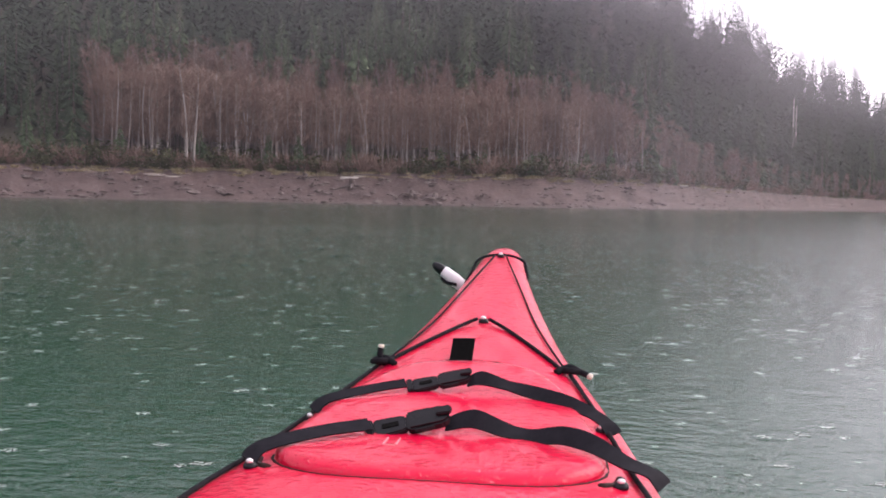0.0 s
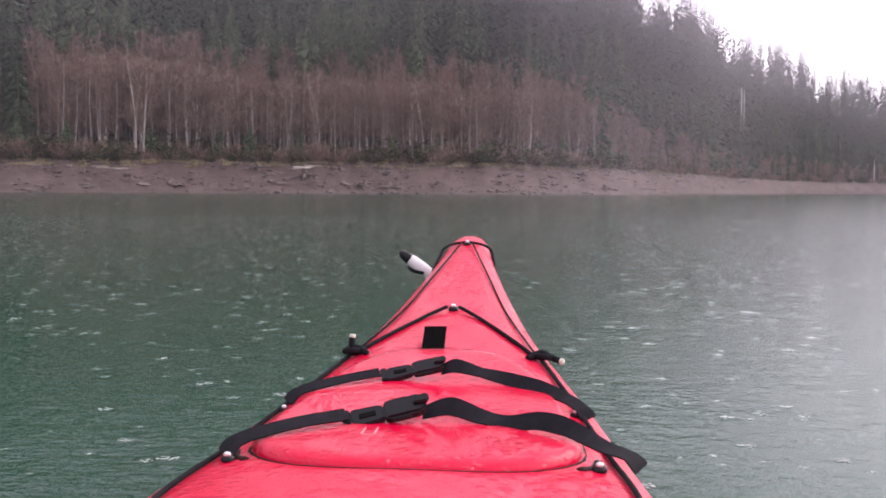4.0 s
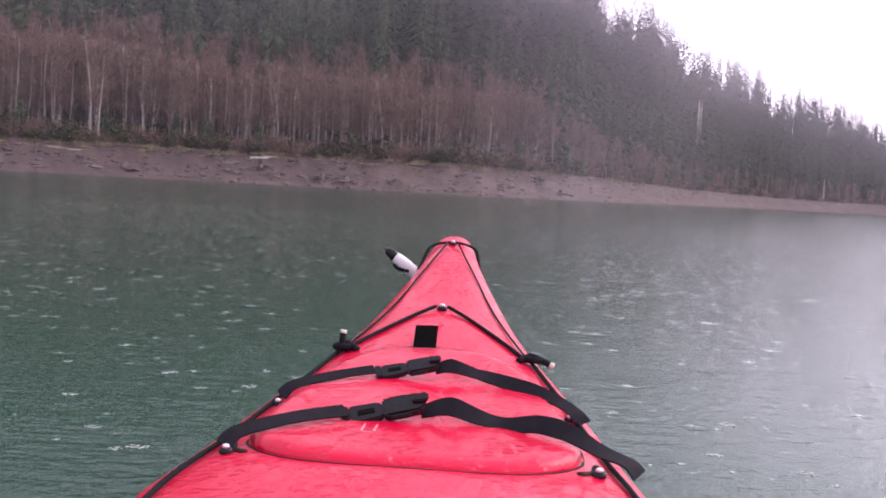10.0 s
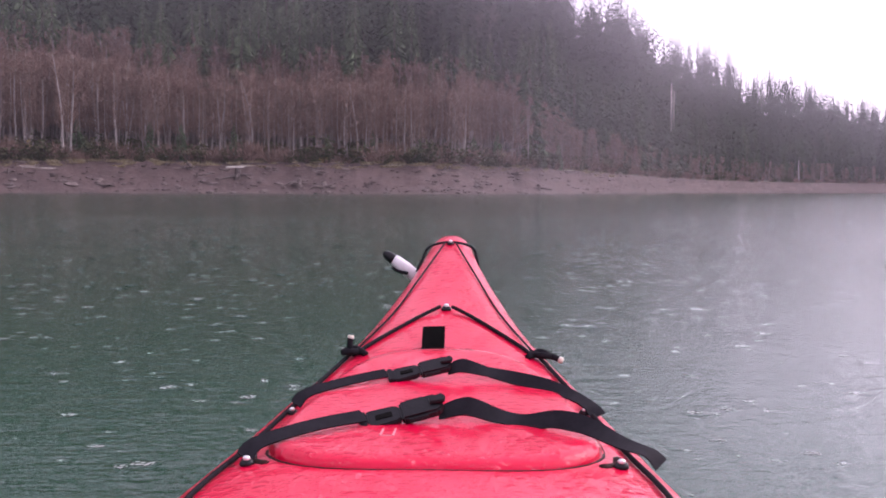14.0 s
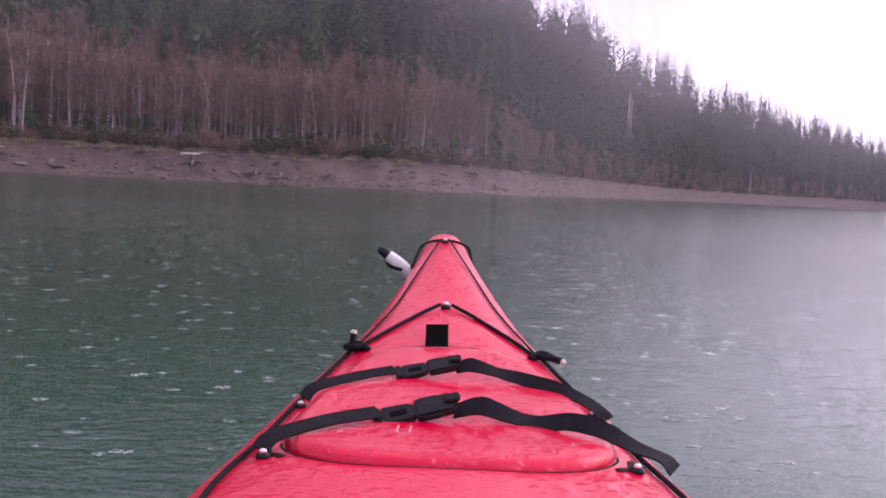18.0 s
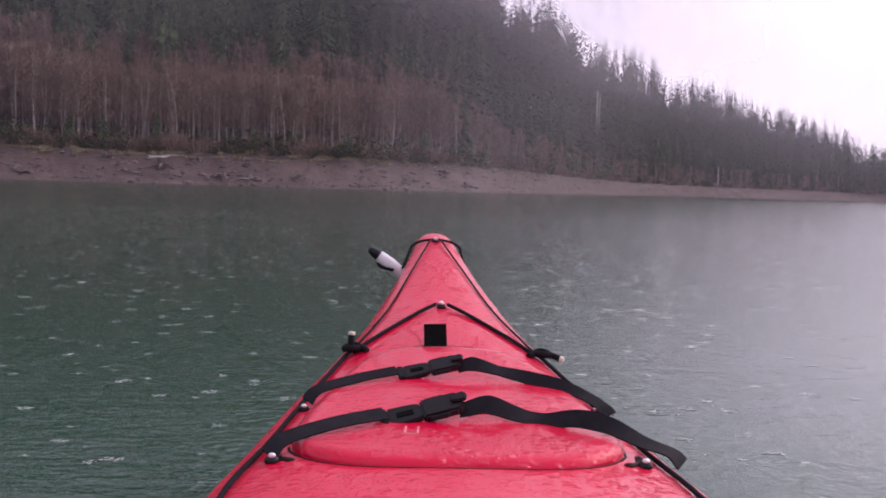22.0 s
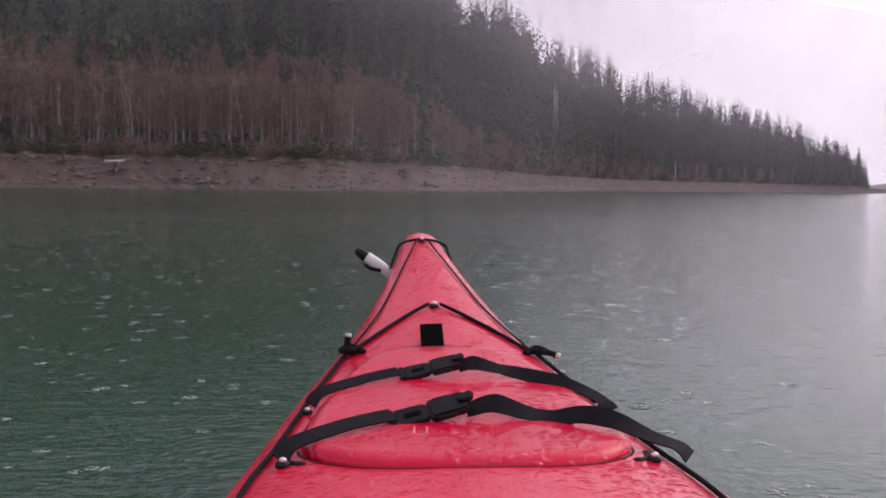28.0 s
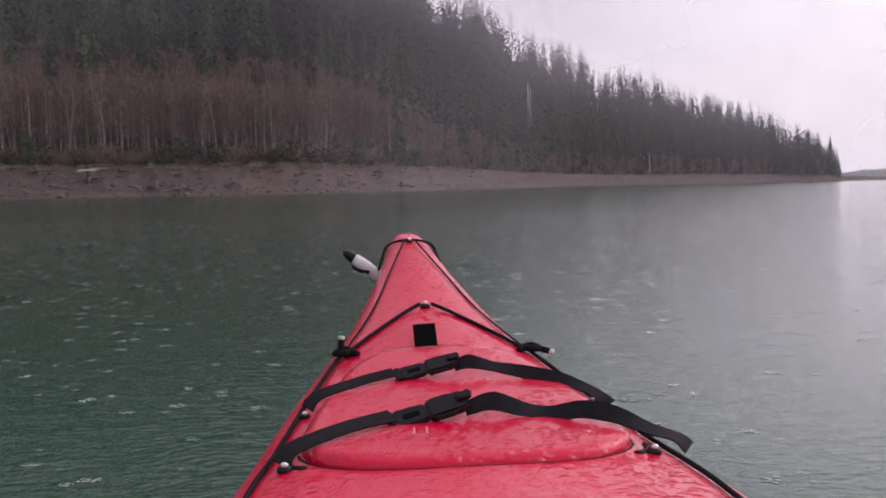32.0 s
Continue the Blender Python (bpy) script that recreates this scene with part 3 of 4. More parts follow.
def conifer(seed, boughs=250, low=0.10, droop=0.4, wide=0.145):
    """A spruce or hemlock of unit height: a straight trunk and ragged tiers of drooping boughs. Returns trunk and crown."""
    rng = random.Random(seed)
    trunk = tube([(0, 0, 0), (0.002, 0.001, 0.4), (0.0, 0.002, 0.75), (0, 0, 0.985)], [0.012, 0.009, 0.005, 0.001], 6)
    crown = bmesh.new()
    swell = [rng.uniform(0.75, 1.2) for _ in range(9)]
    for i in range(boughs):
        k = low + (0.985 - low) * ((i + rng.random()) / boughs) ** 0.9
        a = rng.uniform(0, 2 * math.pi)
        ln = wide * (1.0 - k) ** 0.66 * swell[int(k * 8.9)] * rng.uniform(0.5, 1.12) + 0.006
        out, side = Vector((math.cos(a), math.sin(a), 0)), Vector((-math.sin(a), math.cos(a), 0))
        base = Vector((0, 0, k + 0.012)) + out * ln * 0.12
        mid = base + out * ln * 0.5 + Vector((0, 0, -droop * ln * 0.25))
        tip = base + out * ln * 0.9 + Vector((0, 0, -droop * ln * rng.uniform(0.5, 1.6)))
        wd = ln * rng.uniform(0.09, 0.2)
        hang = Vector((0, 0, -ln * rng.uniform(0.12, 0.4)))
        b0, t0, m0 = crown.verts.new(base), crown.verts.new(tip), crown.verts.new(mid)
        l0 = crown.verts.new(mid + side * wd * rng.uniform(0.7, 1.2) + out * ln * rng.uniform(-0.1, 0.3) + hang)
        r0 = crown.verts.new(mid - side * wd * rng.uniform(0.7, 1.2) + out * ln * rng.uniform(-0.1, 0.3) + hang * rng.uniform(0.6, 1.3))
        for f in ((b0, m0, l0), (b0, r0, m0), (m0, t0, l0), (m0, r0, t0)):
            crown.faces.new(f)
        p = mid.lerp(tip, rng.uniform(0.2, 1.0)) + side * rng.uniform(-1, 1) * wd
        q = p + out * ln * rng.uniform(0.1, 0.4) + side * rng.uniform(-0.5, 0.5) * wd + hang
        crown.faces.new([crown.verts.new(x) for x in (p, p + side * wd * 0.35, q)])
    return trunk, crown


def shrub(seed, leaves=170):
    """A low bush of unit size: short stems and many leaf clumps with gaps."""
    rng = random.Random(seed)
    bm = bmesh.new()
    cores = [Vector((rng.gauss(0, 0.3), rng.gauss(0, 0.3), rng.uniform(0.15, 0.8))) for _ in range(9)]
    for c in cores:
        sliver(bm, Vector((c.x * 0.3, c.y * 0.3, 0)), c, 0.04, rng)
    for i in range(leaves):
        p = cores[rng.randrange(9)] + Vector((rng.gauss(0, 0.13), rng.gauss(0, 0.13), rng.gauss(0, 0.12)))
        p.z = max(p.z, 0.02)
        d = Vector((rng.gauss(0, 1), rng.gauss(0, 1), rng.gauss(0.2, 0.6))).normalized()
        sliver(bm, p, p + d * rng.uniform(0.1, 0.2), rng.uniform(0.06, 0.12), rng)
    return bm


def tree_model(name, maker, bark, leaf, label, category, group, crown_name="crown"):
    trunk, crown = maker
    root = thing(name, label, category, group)
    part("trunk", trunk, bark, root)
    part(crown_name, crown, leaf, root)
    return root


def plant(models, spots, rng):
    """Sets the models themselves at the first spots and copies at the others."""
    for i, (p, turn, wide, tall) in enumerate(spots):
        m = Matrix.Translation(p) @ Matrix.Rotation(turn, 4, "Z")
        if i < len(models):
            ob = models[i]
            ob.matrix_basis = m
        else:
            ob = copy_thing(models[rng.randrange(len(models))], m)
        ob.scale = (wide, wide, tall)


rng = random.Random(11)


def spots_in(count, first, last, near, far, tall, width, spread=0.15):
    """Random places between two bearings and two distances behind the water's edge."""
    out = []
    for _ in range(count):
        b, s = rng.uniform(first, last), rng.uniform(near, far)
        h = tall * rng.uniform(1 - spread, 1 + spread)
        out.append((place(b, s, -0.3), rng.uniform(0, 6.28), h * width * rng.uniform(0.85, 1.2), h))
    return out


def alder_band(count, near, far, tall):
    out = []
    for _ in range(count):
        b = rng.uniform(-27.5, 9.5)
        if rng.random() < 0.3 - noise.noise((b * 1.1, 7.0, 0)) * 0.6:
            b = rng.uniform(-27.5, 9.5)
        s = rng.uniform(near, far)
        fade = min(1.0, (10.5 - b) / 12 + 0.38)
        h = tall * (1 + 0.22 * math.exp(-((b + 23) / 6) ** 2) + 0.14 * noise.noise((b * 0.9, 2.0, 0))) * rng.uniform(0.84, 1.06) * fade
        out.append((place(b, s, -0.3), rng.uniform(0, 6.28), h * rng.uniform(0.9, 1.2), h))
    return out


ALDERS = [tree_model("alder", alder(s), ALDER_BARK, TWIG, "slender bare alder with pale trunk and reddish twigs", "tree", "bare alders along the shore") for s in range(7)]
plant(ALDERS, alder_band(290, 25, 46, 17.5), rng)
alder_arrays = [alder(20 + s, twigs=320) for s in range(5)]
alder_spots = alder_band(620, 36, 66, 18)
alder_trunks = [arrays(t) for t, c in alder_arrays]
alder_crowns = [arrays(c) for t, c in alder_arrays]
# low bare thicket along the foot of the far slope
alder_spots += spots_in(230, 4, 27.5, 23, 32, 10, 1.3, 0.35)
scatter("alder_thicket_trunks", alder_trunks, alder_spots, ALDER_BARK, "pale trunks of the bare alder thicket behind", "trees")
scatter("alder_thicket_twigs", alder_crowns, alder_spots, TWIG, "reddish bare twigs of the alder thicket behind", "trees")

FIRS = [tree_model("conifer", conifer(s, wide=0.13 + 0.02 * (s % 3)), FIR_BARK, FIR, "tall dark green conifer with drooping boughs", "tree", "conifers on the hillside") for s in range(7)]
fir_spots = spots_in(90, -30, 4, 58, 85, 19, 1.0, 0.3) + spots_in(85, -50, -27.3, 24, 70, 20, 1.0, 0.3) + spots_in(130, 3, 27.8, 33, 62, 24, 1.0, 0.35)
plant(FIRS, fir_spots, rng)
YOUNG = [tree_model("young_conifer", conifer(60 + s, boughs=260, low=0.04, wide=0.2), FIR_BARK, YOUNG_FIR, "young light green conifer with a pointed top", "tree", "young conifers behind the alders") for s in range(5)]
plant(YOUNG, spots_in(58, -29, 5, 58, 84, 27, 0.72, 0.22) + spots_in(26, -29, 5, 24, 30, 6.5, 1.2, 0.4) + spots_in(18, -46, -27.3, 23.5, 32, 10, 1.1, 0.4), rng)
small_firs = [arrays(conifer(40 + s, boughs=115, low=0.06, wide=0.155)[1]) for s in range(6)]
hill = spots_in(1000, -56, 6, 70, 220, 25, 1.0, 0.28) + spots_in(1300, 4, 27.0, 36, 200, 24, 1.0, 0.45) + spots_in(110, 24.5, 28.0, 20, 50, 20, 1.0, 0.35)
scatter("hillside_conifers", small_firs, hill, FIR, "dense dark conifer forest on the hillside", "forest")

# ---- the kayak: distance forward, half width, gunwale height, rise of the deck's middle, keel height ----
LINES = [
    (-3.55, 0.02, 0.44, 0.00, 0.30), (-3.1, 0.10, 0.39, 0.02, 0.02), (-1.9, 0.24, 0.33, 0.04, -0.08), (-0.3, 0.30, 0.31, 0.03, -0.10), (1.1, 0.312, 0.308, 0.02, -0.10),
    (1.6, 0.312, 0.318, 0.016, -0.10), (1.83, 0.285, 0.327, 0.018, -0.10), (2.1, 0.250, 0.347, 0.022, -0.09), (2.37, 0.199, 0.379, 0.030, -0.07), (2.5, 0.166, 0.403, 0.028, -0.05),
    (2.65, 0.136, 0.430, 0.024, -0.02), (2.87, 0.095, 0.481, 0.018, 0.08), (3.05, 0.067, 0.522, 0.015, 0.20), (3.16, 0.054, 0.545, 0.015, 0.32),
    (3.21, 0.050, 0.553, 0.018, 0.38), (3.27, 0.044, 0.557, 0.018, 0.46), (3.31, 0.033, 0.556, 0.015, 0.51), (3.33, 0.014, 0.553, 0.007, 0.540),
]


def line_at(y, column):
    return table(LINES, y, column)


def deck_z(x, y):
    w = line_at(y, 1)
    k = min(abs(x) / w, 1.0)
    return line_at(y, 2) + line_at(y, 3) * (1 - k * k) - 0.012 * k ** 8


kayak = thing("kayak", "red plastic sea kayak with wet deck, afloat on the inlet", "kayak")
# the lines are drawn long: the hull is 0.73 of their length
kayak.scale = (1.0, 0.73, 1.0)


def build_hull():
    ys = [y for y in np.linspace(-3.55, 3.0, 70)] + [3.06, 3.12, 3.16, 3.19, 3.22, 3.25, 3.27, 3.29, 3.31, 3.322, 3.33]
    deck, hull = bmesh.new(), bmesh.new()
    drows, hrows = [], []
    for y in ys:
        w, ze, keel = line_at(y, 1), line_at(y, 2), line_at(y, 4)
        drows.append([deck.verts.new((w * k, y, deck_z(w * k, y))) for k in np.sin(np.linspace(-math.pi / 2, math.pi / 2, 25))])
        side = [(1.0, 1.0), (1.03, 0.94), (1.02, 0.8), (0.96, 0.6), (0.86, 0.4), (0.66, 0.2), (0.38, 0.07), (0.0, 0.0)]
        ring = [(w * a, keel + (ze - 0.012 - keel) * b) for a, b in side]
        ring = [(-a, b) for a, b in ring] + [(a, b) for a, b in reversed(ring[:-1])]
        hrows.append([hull.verts.new((a, y, b)) for a, b in ring])
    for bm, rows in ((deck, drows), (hull, hrows)):
        for p, q in zip(rows, rows[1:]):
            for k in range(len(p) - 1):
                bm.faces.new((p[k], p[k + 1], q[k + 1], q[k]))
        bm.faces.new(rows[-1])
        bm.faces.new(list(reversed(rows[0])))
    bmesh.ops.recalc_face_normals(hull, faces=hull.faces[:])
    part("hull", hull, RED, kayak, smooth=True)
    part("deck", deck, RED, kayak, smooth=True)


build_hull()


def oval(k, a, b, power=3.3):
    c, s = math.cos(k), math.sin(k)
    return a * math.copysign(abs(c) ** (2 / power), c), b * math.copysign(abs(s) ** (2 / power), s)


HATCH_Y, HATCH_A, HATCH_B = 2.015, 0.240, 0.345


def hatch_width(y):
    """The hatch narrows towards the bow with the deck."""
    return 1.0 - 0.42 * max(0.0, (y - 1.78)) / 0.58


def hatch_z(x, y):
    return line_at(y, 2) + line_at(y, 3) * 0.6


def build_hatch():
    bm = bmesh.new()
    rings = []
    n = 64
    for size, lift in ((1.0, -0.008), (1.01, 0.0), (1.0, 0.008), (0.975, 0.0135), (0.93, 0.016), (0.88, 0.0165), (0.75, 0.018), (0.5, 0.021), (0.25, 0.0225), (0.02, 0.023)):
        ring = []
        for i in range(n):
            x, y = oval(2 * math.pi * i / n, HATCH_A * size, HATCH_B * size)
            y += HATCH_Y
            x *= hatch_width(y)
            ring.append(bm.verts.new((x, y, hatch_z(x, y) + lift)))
        rings.append(ring)
    for p, q in zip(rings, rings[1:]):
        for i in range(n):
            bm.faces.new((p[i], p[(i + 1) % n], q[(i + 1) % n], q[i]))
    bm.faces.new(rings[-1])
    cover = part("hatch_cover", bm, RED_HATCH, kayak, "domed red hatch cover beaded with rain", smooth=True)
    seal = tube([(lambda p: (p[0] * hatch_width(p[1] + HATCH_Y), p[1] + HATCH_Y, deck_z(p[0] * hatch_width(p[1] + HATCH_Y), p[1] + HATCH_Y) - 0.003))(oval(2 * math.pi * i / 48, HATCH_A * 1.02, HATCH_B * 1.015)) for i in range(49)], 0.004, 6)
    part("hatch_seal", seal, GAP, kayak, "dark muddy rubber seal", smooth=True)
    for x in (-0.073, -0.056):
        pts = [(x, 1.795, hatch_z(x, 1.795) + 0.0185), (x + 0.002, 1.835, hatch_z(x, 1.835) + 0.0190)]
        part("moulded_mark", tube(pts, 0.0025, 6), MARK, cover, "pale moulded mark")
    part("moulded_mark", tube([(-0.073, 1.795, hatch_z(0, 1.795) + 0.0185), (-0.056, 1.795, hatch_z(0, 1.795) + 0.0185)], 0.0025, 6), MARK, cover, "pale moulded mark")


build_hatch()
# dark tubes at the near corners: shade of the open gap, put in as colour
for side in (-1, 1):
    recess = tube(smooth_path([(side * 0.214, 1.725, deck_z(0.214, 1.725) - 0.003), (side * 0.236, 1.755, deck_z(0.236, 1.755) - 0.004), (side * 0.243, 1.80, deck_z(0.243, 1.80) - 0.004)]), [0.003] + [0.0075] * 11 + [0.003], 8)
    part("hatch_gap_shade", recess, GAP, kayak, "dark piece for the shade in the gap beside the hatch", smooth=True)


def cord(name, pts, radius, material=ROPE, parent=None, label=""):
    return part(name, tube(smooth_path(pts), radius, 8), material, parent or kayak, label, smooth=True)


def on_deck(x, y, lift=0.004):
    return (x, y, deck_z(x, y) + lift)


for side in (-1, 1):
    cord("deck_line", [on_deck(side * (line_at(y, 1) - 0.027), y, 0.005) for y in (0.5, 0.9, 1.3, 1.6, 1.83, 2.0, 2.1, 2.25, 2.38)], 0.0036, label="black cord along the gunwale")
    cord("deck_line", [on_deck(side * 0.166, 2.38), on_deck(side * 0.104, 2.65), on_deck(side * 0.058, 2.9), on_deck(side * 0.012, 3.14, 0.008)], 0.0020, label="black cord running to the bow")
    cord("bungee_cord", [on_deck(side * 0.160, 2.38), on_deck(side * 0.115, 2.46), on_deck(side * 0.05, 2.575), on_deck(side * 0.012, 2.618, 0.01)], 0.0036, label="black bungee cord across the foredeck")

# loop of cord round the bow
bow_loop = []
for i in range(13):
    a = math.pi * i / 12
    bow_loop.append((-0.058 * math.cos(a), 3.165 - 0.03 * abs(math.cos(a)) ** 2, 0.540 + 0.023 * math.sin(a)))
cord("bow_loop", [(-0.075, 3.08, 0.500)] + bow_loop + [(0.064, 3.10, 0.515)], 0.0030, label="black cord looped round the bow")


def knot(side):
    x, y = (0.168 if side > 0 else -0.158), 2.375
    z = deck_z(x, y)
    bm = tube(smooth_path([(x - 0.022 * side, y - 0.014, z + 0.008), (x, y + 0.004, z + 0.016), (x + 0.018 * side, y - 0.006, z + 0.010), (x + 0.004 * side, y - 0.016, z + 0.012),
                           (x - 0.014 * side, y + 0.008, z + 0.011), (x + 0.012 * side, y + 0.012, z + 0.014)]), 0.0058, 8)
    k = part("knot", bm, ROPE, kayak, "black cord knot", smooth=True)
    if side < 0:
        tail = [(x - 0.004, y, z + 0.012), (x - 0.007, y + 0.002, z + 0.022), (x - 0.006, y + 0.004, z + 0.033)]
    else:
        tail = [(x + 0.004, y, z + 0.012), (x + 0.022, y - 0.008, z + 0.009), (x + 0.034, y - 0.014, z + 0.005)]
    part("cord_tail", tube(smooth_path(tail), 0.0056, 8), ROPE, k, smooth=True)
    a, b = Vector(tail[-2]), Vector(tail[-1])
    part("cord_end", tube([b, b + (b - a).normalized() * 0.006], 0.0054, 8), ENDCAP, k, "pale frayed cord end", smooth=True)


knot(-1)
knot(1)


def fitting(x, y, big=1.0):
    """A black deck fitting with a bright bolt."""
    z = deck_z(x, y)
    bm = bmesh.new()
    bmesh.ops.create_uvsphere(bm, u_segments=14, v_segments=8, radius=1.0)
    for v in bm.verts:
        v.co = Vector((v.co.x * 0.0115 * big + x, v.co.y * 0.014 * big + y, max(v.co.z, -0.2) * 0.010 * big + z + 0.001))
    f = part("deck_fitting", bm, BUCKLE, kayak, "black plastic deck fitting", smooth=True)
    bm = bmesh.new()
    bmesh.ops.create_uvsphere(bm, u_segments=12, v_segments=8, radius=1.0)
    for v in bm.verts:
        v.co = Vector((v.co.x * 0.0058 * big + x, v.co.y * 0.0058 * big + y - 0.005, v.co.z * 0.004 * big + z + 0.0105 * big))
    part("bolt", bm, STEEL, f, "bright steel bolt head", smooth=True)


for fx, fy, fb in ((-0.242, 1.735, 0.9), (0.242, 1.74, 0.9), (-0.222, 2.035, 0.75), (0.220, 2.05, 0.75), (0.0, 2.632, 0.9), (0.0, 3.15, 0.75)):
    fitting(fx, fy, fb)


def ribbon(path, width, tilts, thick=0.0022):
    """Flat webbing along a path; a tilt of 0 lies flat, 90 stands on edge."""
    bm = bmesh.new()
    pts = smooth_path(path, 8)
    rings = []
    for i, p in enumerate(pts):
        way = (pts[min(i + 1, len(pts) - 1)] - pts[max(i - 1, 0)]).normalized()
        t = radians(float(np.interp(i / (len(pts) - 1), np.linspace(0, 1, len(tilts)), tilts)))
        flat = Vector((0, 0, 1)).cross(way).normalized()
        across = (flat * math.cos(t) + Vector((0, 0, 1)) * math.sin(t)).normalized()
        up = way.cross(across).normalized()
        rings.append([bm.verts.new(p + across * (a * width / 2) + up * (b * thick / 2)) for a, b in ((-1, -1), (1, -1), (1, 1), (-1, 1))])
    for a, b in zip(rings, rings[1:]):
        for k in range(4):
            bm.faces.new((a[k], a[(k + 1) % 4], b[(k + 1) % 4], b[k]))
        for k in range(4):
            bm.edges.get((a[k], b[k])).smooth = False
    for f in bm.faces:
        f.smooth = True
    bm.faces.new(list(reversed(rings[0])))
    bm.faces.new(rings[-1])
    bmesh.ops.recalc_face_normals(bm, faces=bm.faces[:])
    return bm


def slab(points, low, high, bevel=0.0012):
    """A flat outline given thickness, its edges rounded."""
    bm = bmesh.new()
    a = [bm.verts.new((x, y, low)) for x, y in points]
    b = [bm.verts.new((x, y, high)) for x, y in points]
    n = len(points)
    bm.faces.new(list(reversed(a)))
    bm.faces.new(b)
    for i in range(n):
        bm.faces.new((a[i], a[(i + 1) % n], b[(i + 1) % n], b[i]))
    bmesh.ops.bevel(bm, geom=bm.edges[:], offset=bevel, segments=2, affect="EDGES")
    return bm


def strap(left, right_path, buckle_at, turn, tilt, size):
    """A hatch strap: webbing from the left fitting, a side-release buckle and the loose, wavy end."""
    s = thing("hatch_strap", "black webbing strap", "strap")
    s.parent = kayak
    del s["category"]
    del s["label"]
    part("webbing", ribbon(left, 0.025 * size, (24, 22, 24, 28)), WEBBING, s, "tight black webbing", smooth=False)
    part("webbing", ribbon(right_path, 0.029 * size, (25, 55, 25, 45, 48, 20, 12, 20)), WEBBING, s, "loose wavy black webbing end")
    m = pose(*buckle_at, 0, 0, 0) @ pose(0, 0, 0, tilt, -turn, 8) @ Matrix.Scale(size, 4)
    female = slab([(-0.004, -0.019), (0.046, -0.019), (0.056, -0.012), (0.056, 0.012), (0.046, 0.019), (-0.004, 0.019)], -0.006, 0.008, 0.003)
    male = slab([(-0.052, -0.017), (-0.046, -0.019), (-0.012, -0.017), (-0.004, -0.013), (-0.004, 0.013), (-0.012, 0.017), (-0.046, 0.019), (-0.052, 0.017)], -0.004, 0.006, 0.002)
    prong = slab([(0.004, -0.0225), (0.030, -0.0225), (0.034, -0.019), (0.034, 0.019), (0.030, 0.0225), (0.004, 0.0225)], -0.002, 0.005, 0.0015)
    bar = slab([(-0.064, -0.018), (-0.052, -0.018), (-0.052, 0.018), (-0.064, 0.018)], -0.003, 0.009, 0.002)
    # the plug's slot isn't cut: a black slab gives its shade
    slot = slab([(-0.040, -0.006), (-0.016, -0.006), (-0.016, 0.004), (-0.040, 0.004)], 0.0055, 0.0075, 0.0006)
    tab = slab([(0.038, -0.006), (0.058, -0.009), (0.062, 0), (0.058, 0.009), (0.038, 0.006)], 0.008, 0.014, 0.0015)
    for name, bm in (("buckle_socket", female), ("buckle_plug", male), ("buckle_prong", prong), ("buckle_bar", bar), ("buckle_tab", tab), ("buckle_slot_shade", slot)):
        bm.transform(m)
        part(name, bm, PATCH if name == "buckle_slot_shade" else BUCKLE, s, smooth=False)


strap([(-0.246, 1.735, 0.336), (-0.230, 1.760, 0.352), (-0.165, 1.81, 0.366), (-0.100, 1.85, 0.373)],
      [(0.004, 1.88, 0.373), (0.042, 1.88, 0.383), (0.085, 1.875, 0.371), (0.122, 1.865, 0.364), (0.165, 1.85, 0.371), (0.205, 1.82, 0.367), (0.248, 1.79, 0.350), (0.282, 1.775, 0.340), (0.297, 1.765, 0.326)],
      (-0.045, 1.87, 0.373), 14, 30, 1.0)
strap([(-0.218, 2.04, 0.358), (-0.200, 2.06, 0.374), (-0.135, 2.10, 0.388), (-0.085, 2.12, 0.396)],
      [(0.012, 2.135, 0.400), (0.035, 2.135, 0.407), (0.075, 2.13, 0.398), (0.120, 2.115, 0.390), (0.165, 2.095, 0.382), (0.205, 2.07, 0.370), (0.228, 2.05, 0.358), (0.24, 2.03, 0.346)],
      (-0.03, 2.13, 0.399), 13, 28, 0.85)

# square of hook tape behind the bow cords
tape = bmesh.new()
grid = []
for j in range(5):
    row = []
    for i in range(5):
        x, y = -0.038 + 0.010 * i, 2.345 + 0.030 * j * 0.55
        row.append(tape.verts.new((x, y, deck_z(x, y) + 0.004 + 0.0055 * j)))
    grid.append(row)
for p, q in zip(grid, grid[1:]):
    for i in range(4):
        tape.faces.new((p[i], p[i + 1], q[i + 1], q[i]))
bmesh.ops.solidify(tape, geom=tape.faces[:], thickness=0.003)
part("hook_tape_square", tape, PATCH, kayak, "black square of hook tape")

# bow toggle beside the stem
toggle = bmesh.new()
path = [Vector((-0.136, 3.10, 0.530)), Vector((-0.124, 3.10, 0.522)), Vector((-0.101, 3.10, 0.505)), Vector((-0.076, 3.10, 0.485)), Vector((-0.064, 3.10, 0.474))]
t_part = part("bow_toggle", tube(path, [0.009, 0.0135, 0.015, 0.014, 0.010], 12), TOGGLE, kayak, "white plastic carrying toggle with black cap", smooth=True)
part("toggle_cap", tube([(-0.152, 3.10, 0.541), (-0.146, 3.10, 0.537), (-0.136, 3.10, 0.530), (-0.129, 3.10, 0.5255)], [0.005, 0.0095, 0.0115, 0.0125], 12), BUCKLE, t_part, "black rubber cap", smooth=True)
part("toggle_cord", tube(smooth_path([(-0.131, 3.10, 0.508), (-0.121, 3.09, 0.500), (-0.096, 3.08, 0.495)]), 0.004, 6), ROPE, t_part, smooth=True)

# ---- beach: shrubs, grass, rocks, stumps, driftwood, dead trunks ----


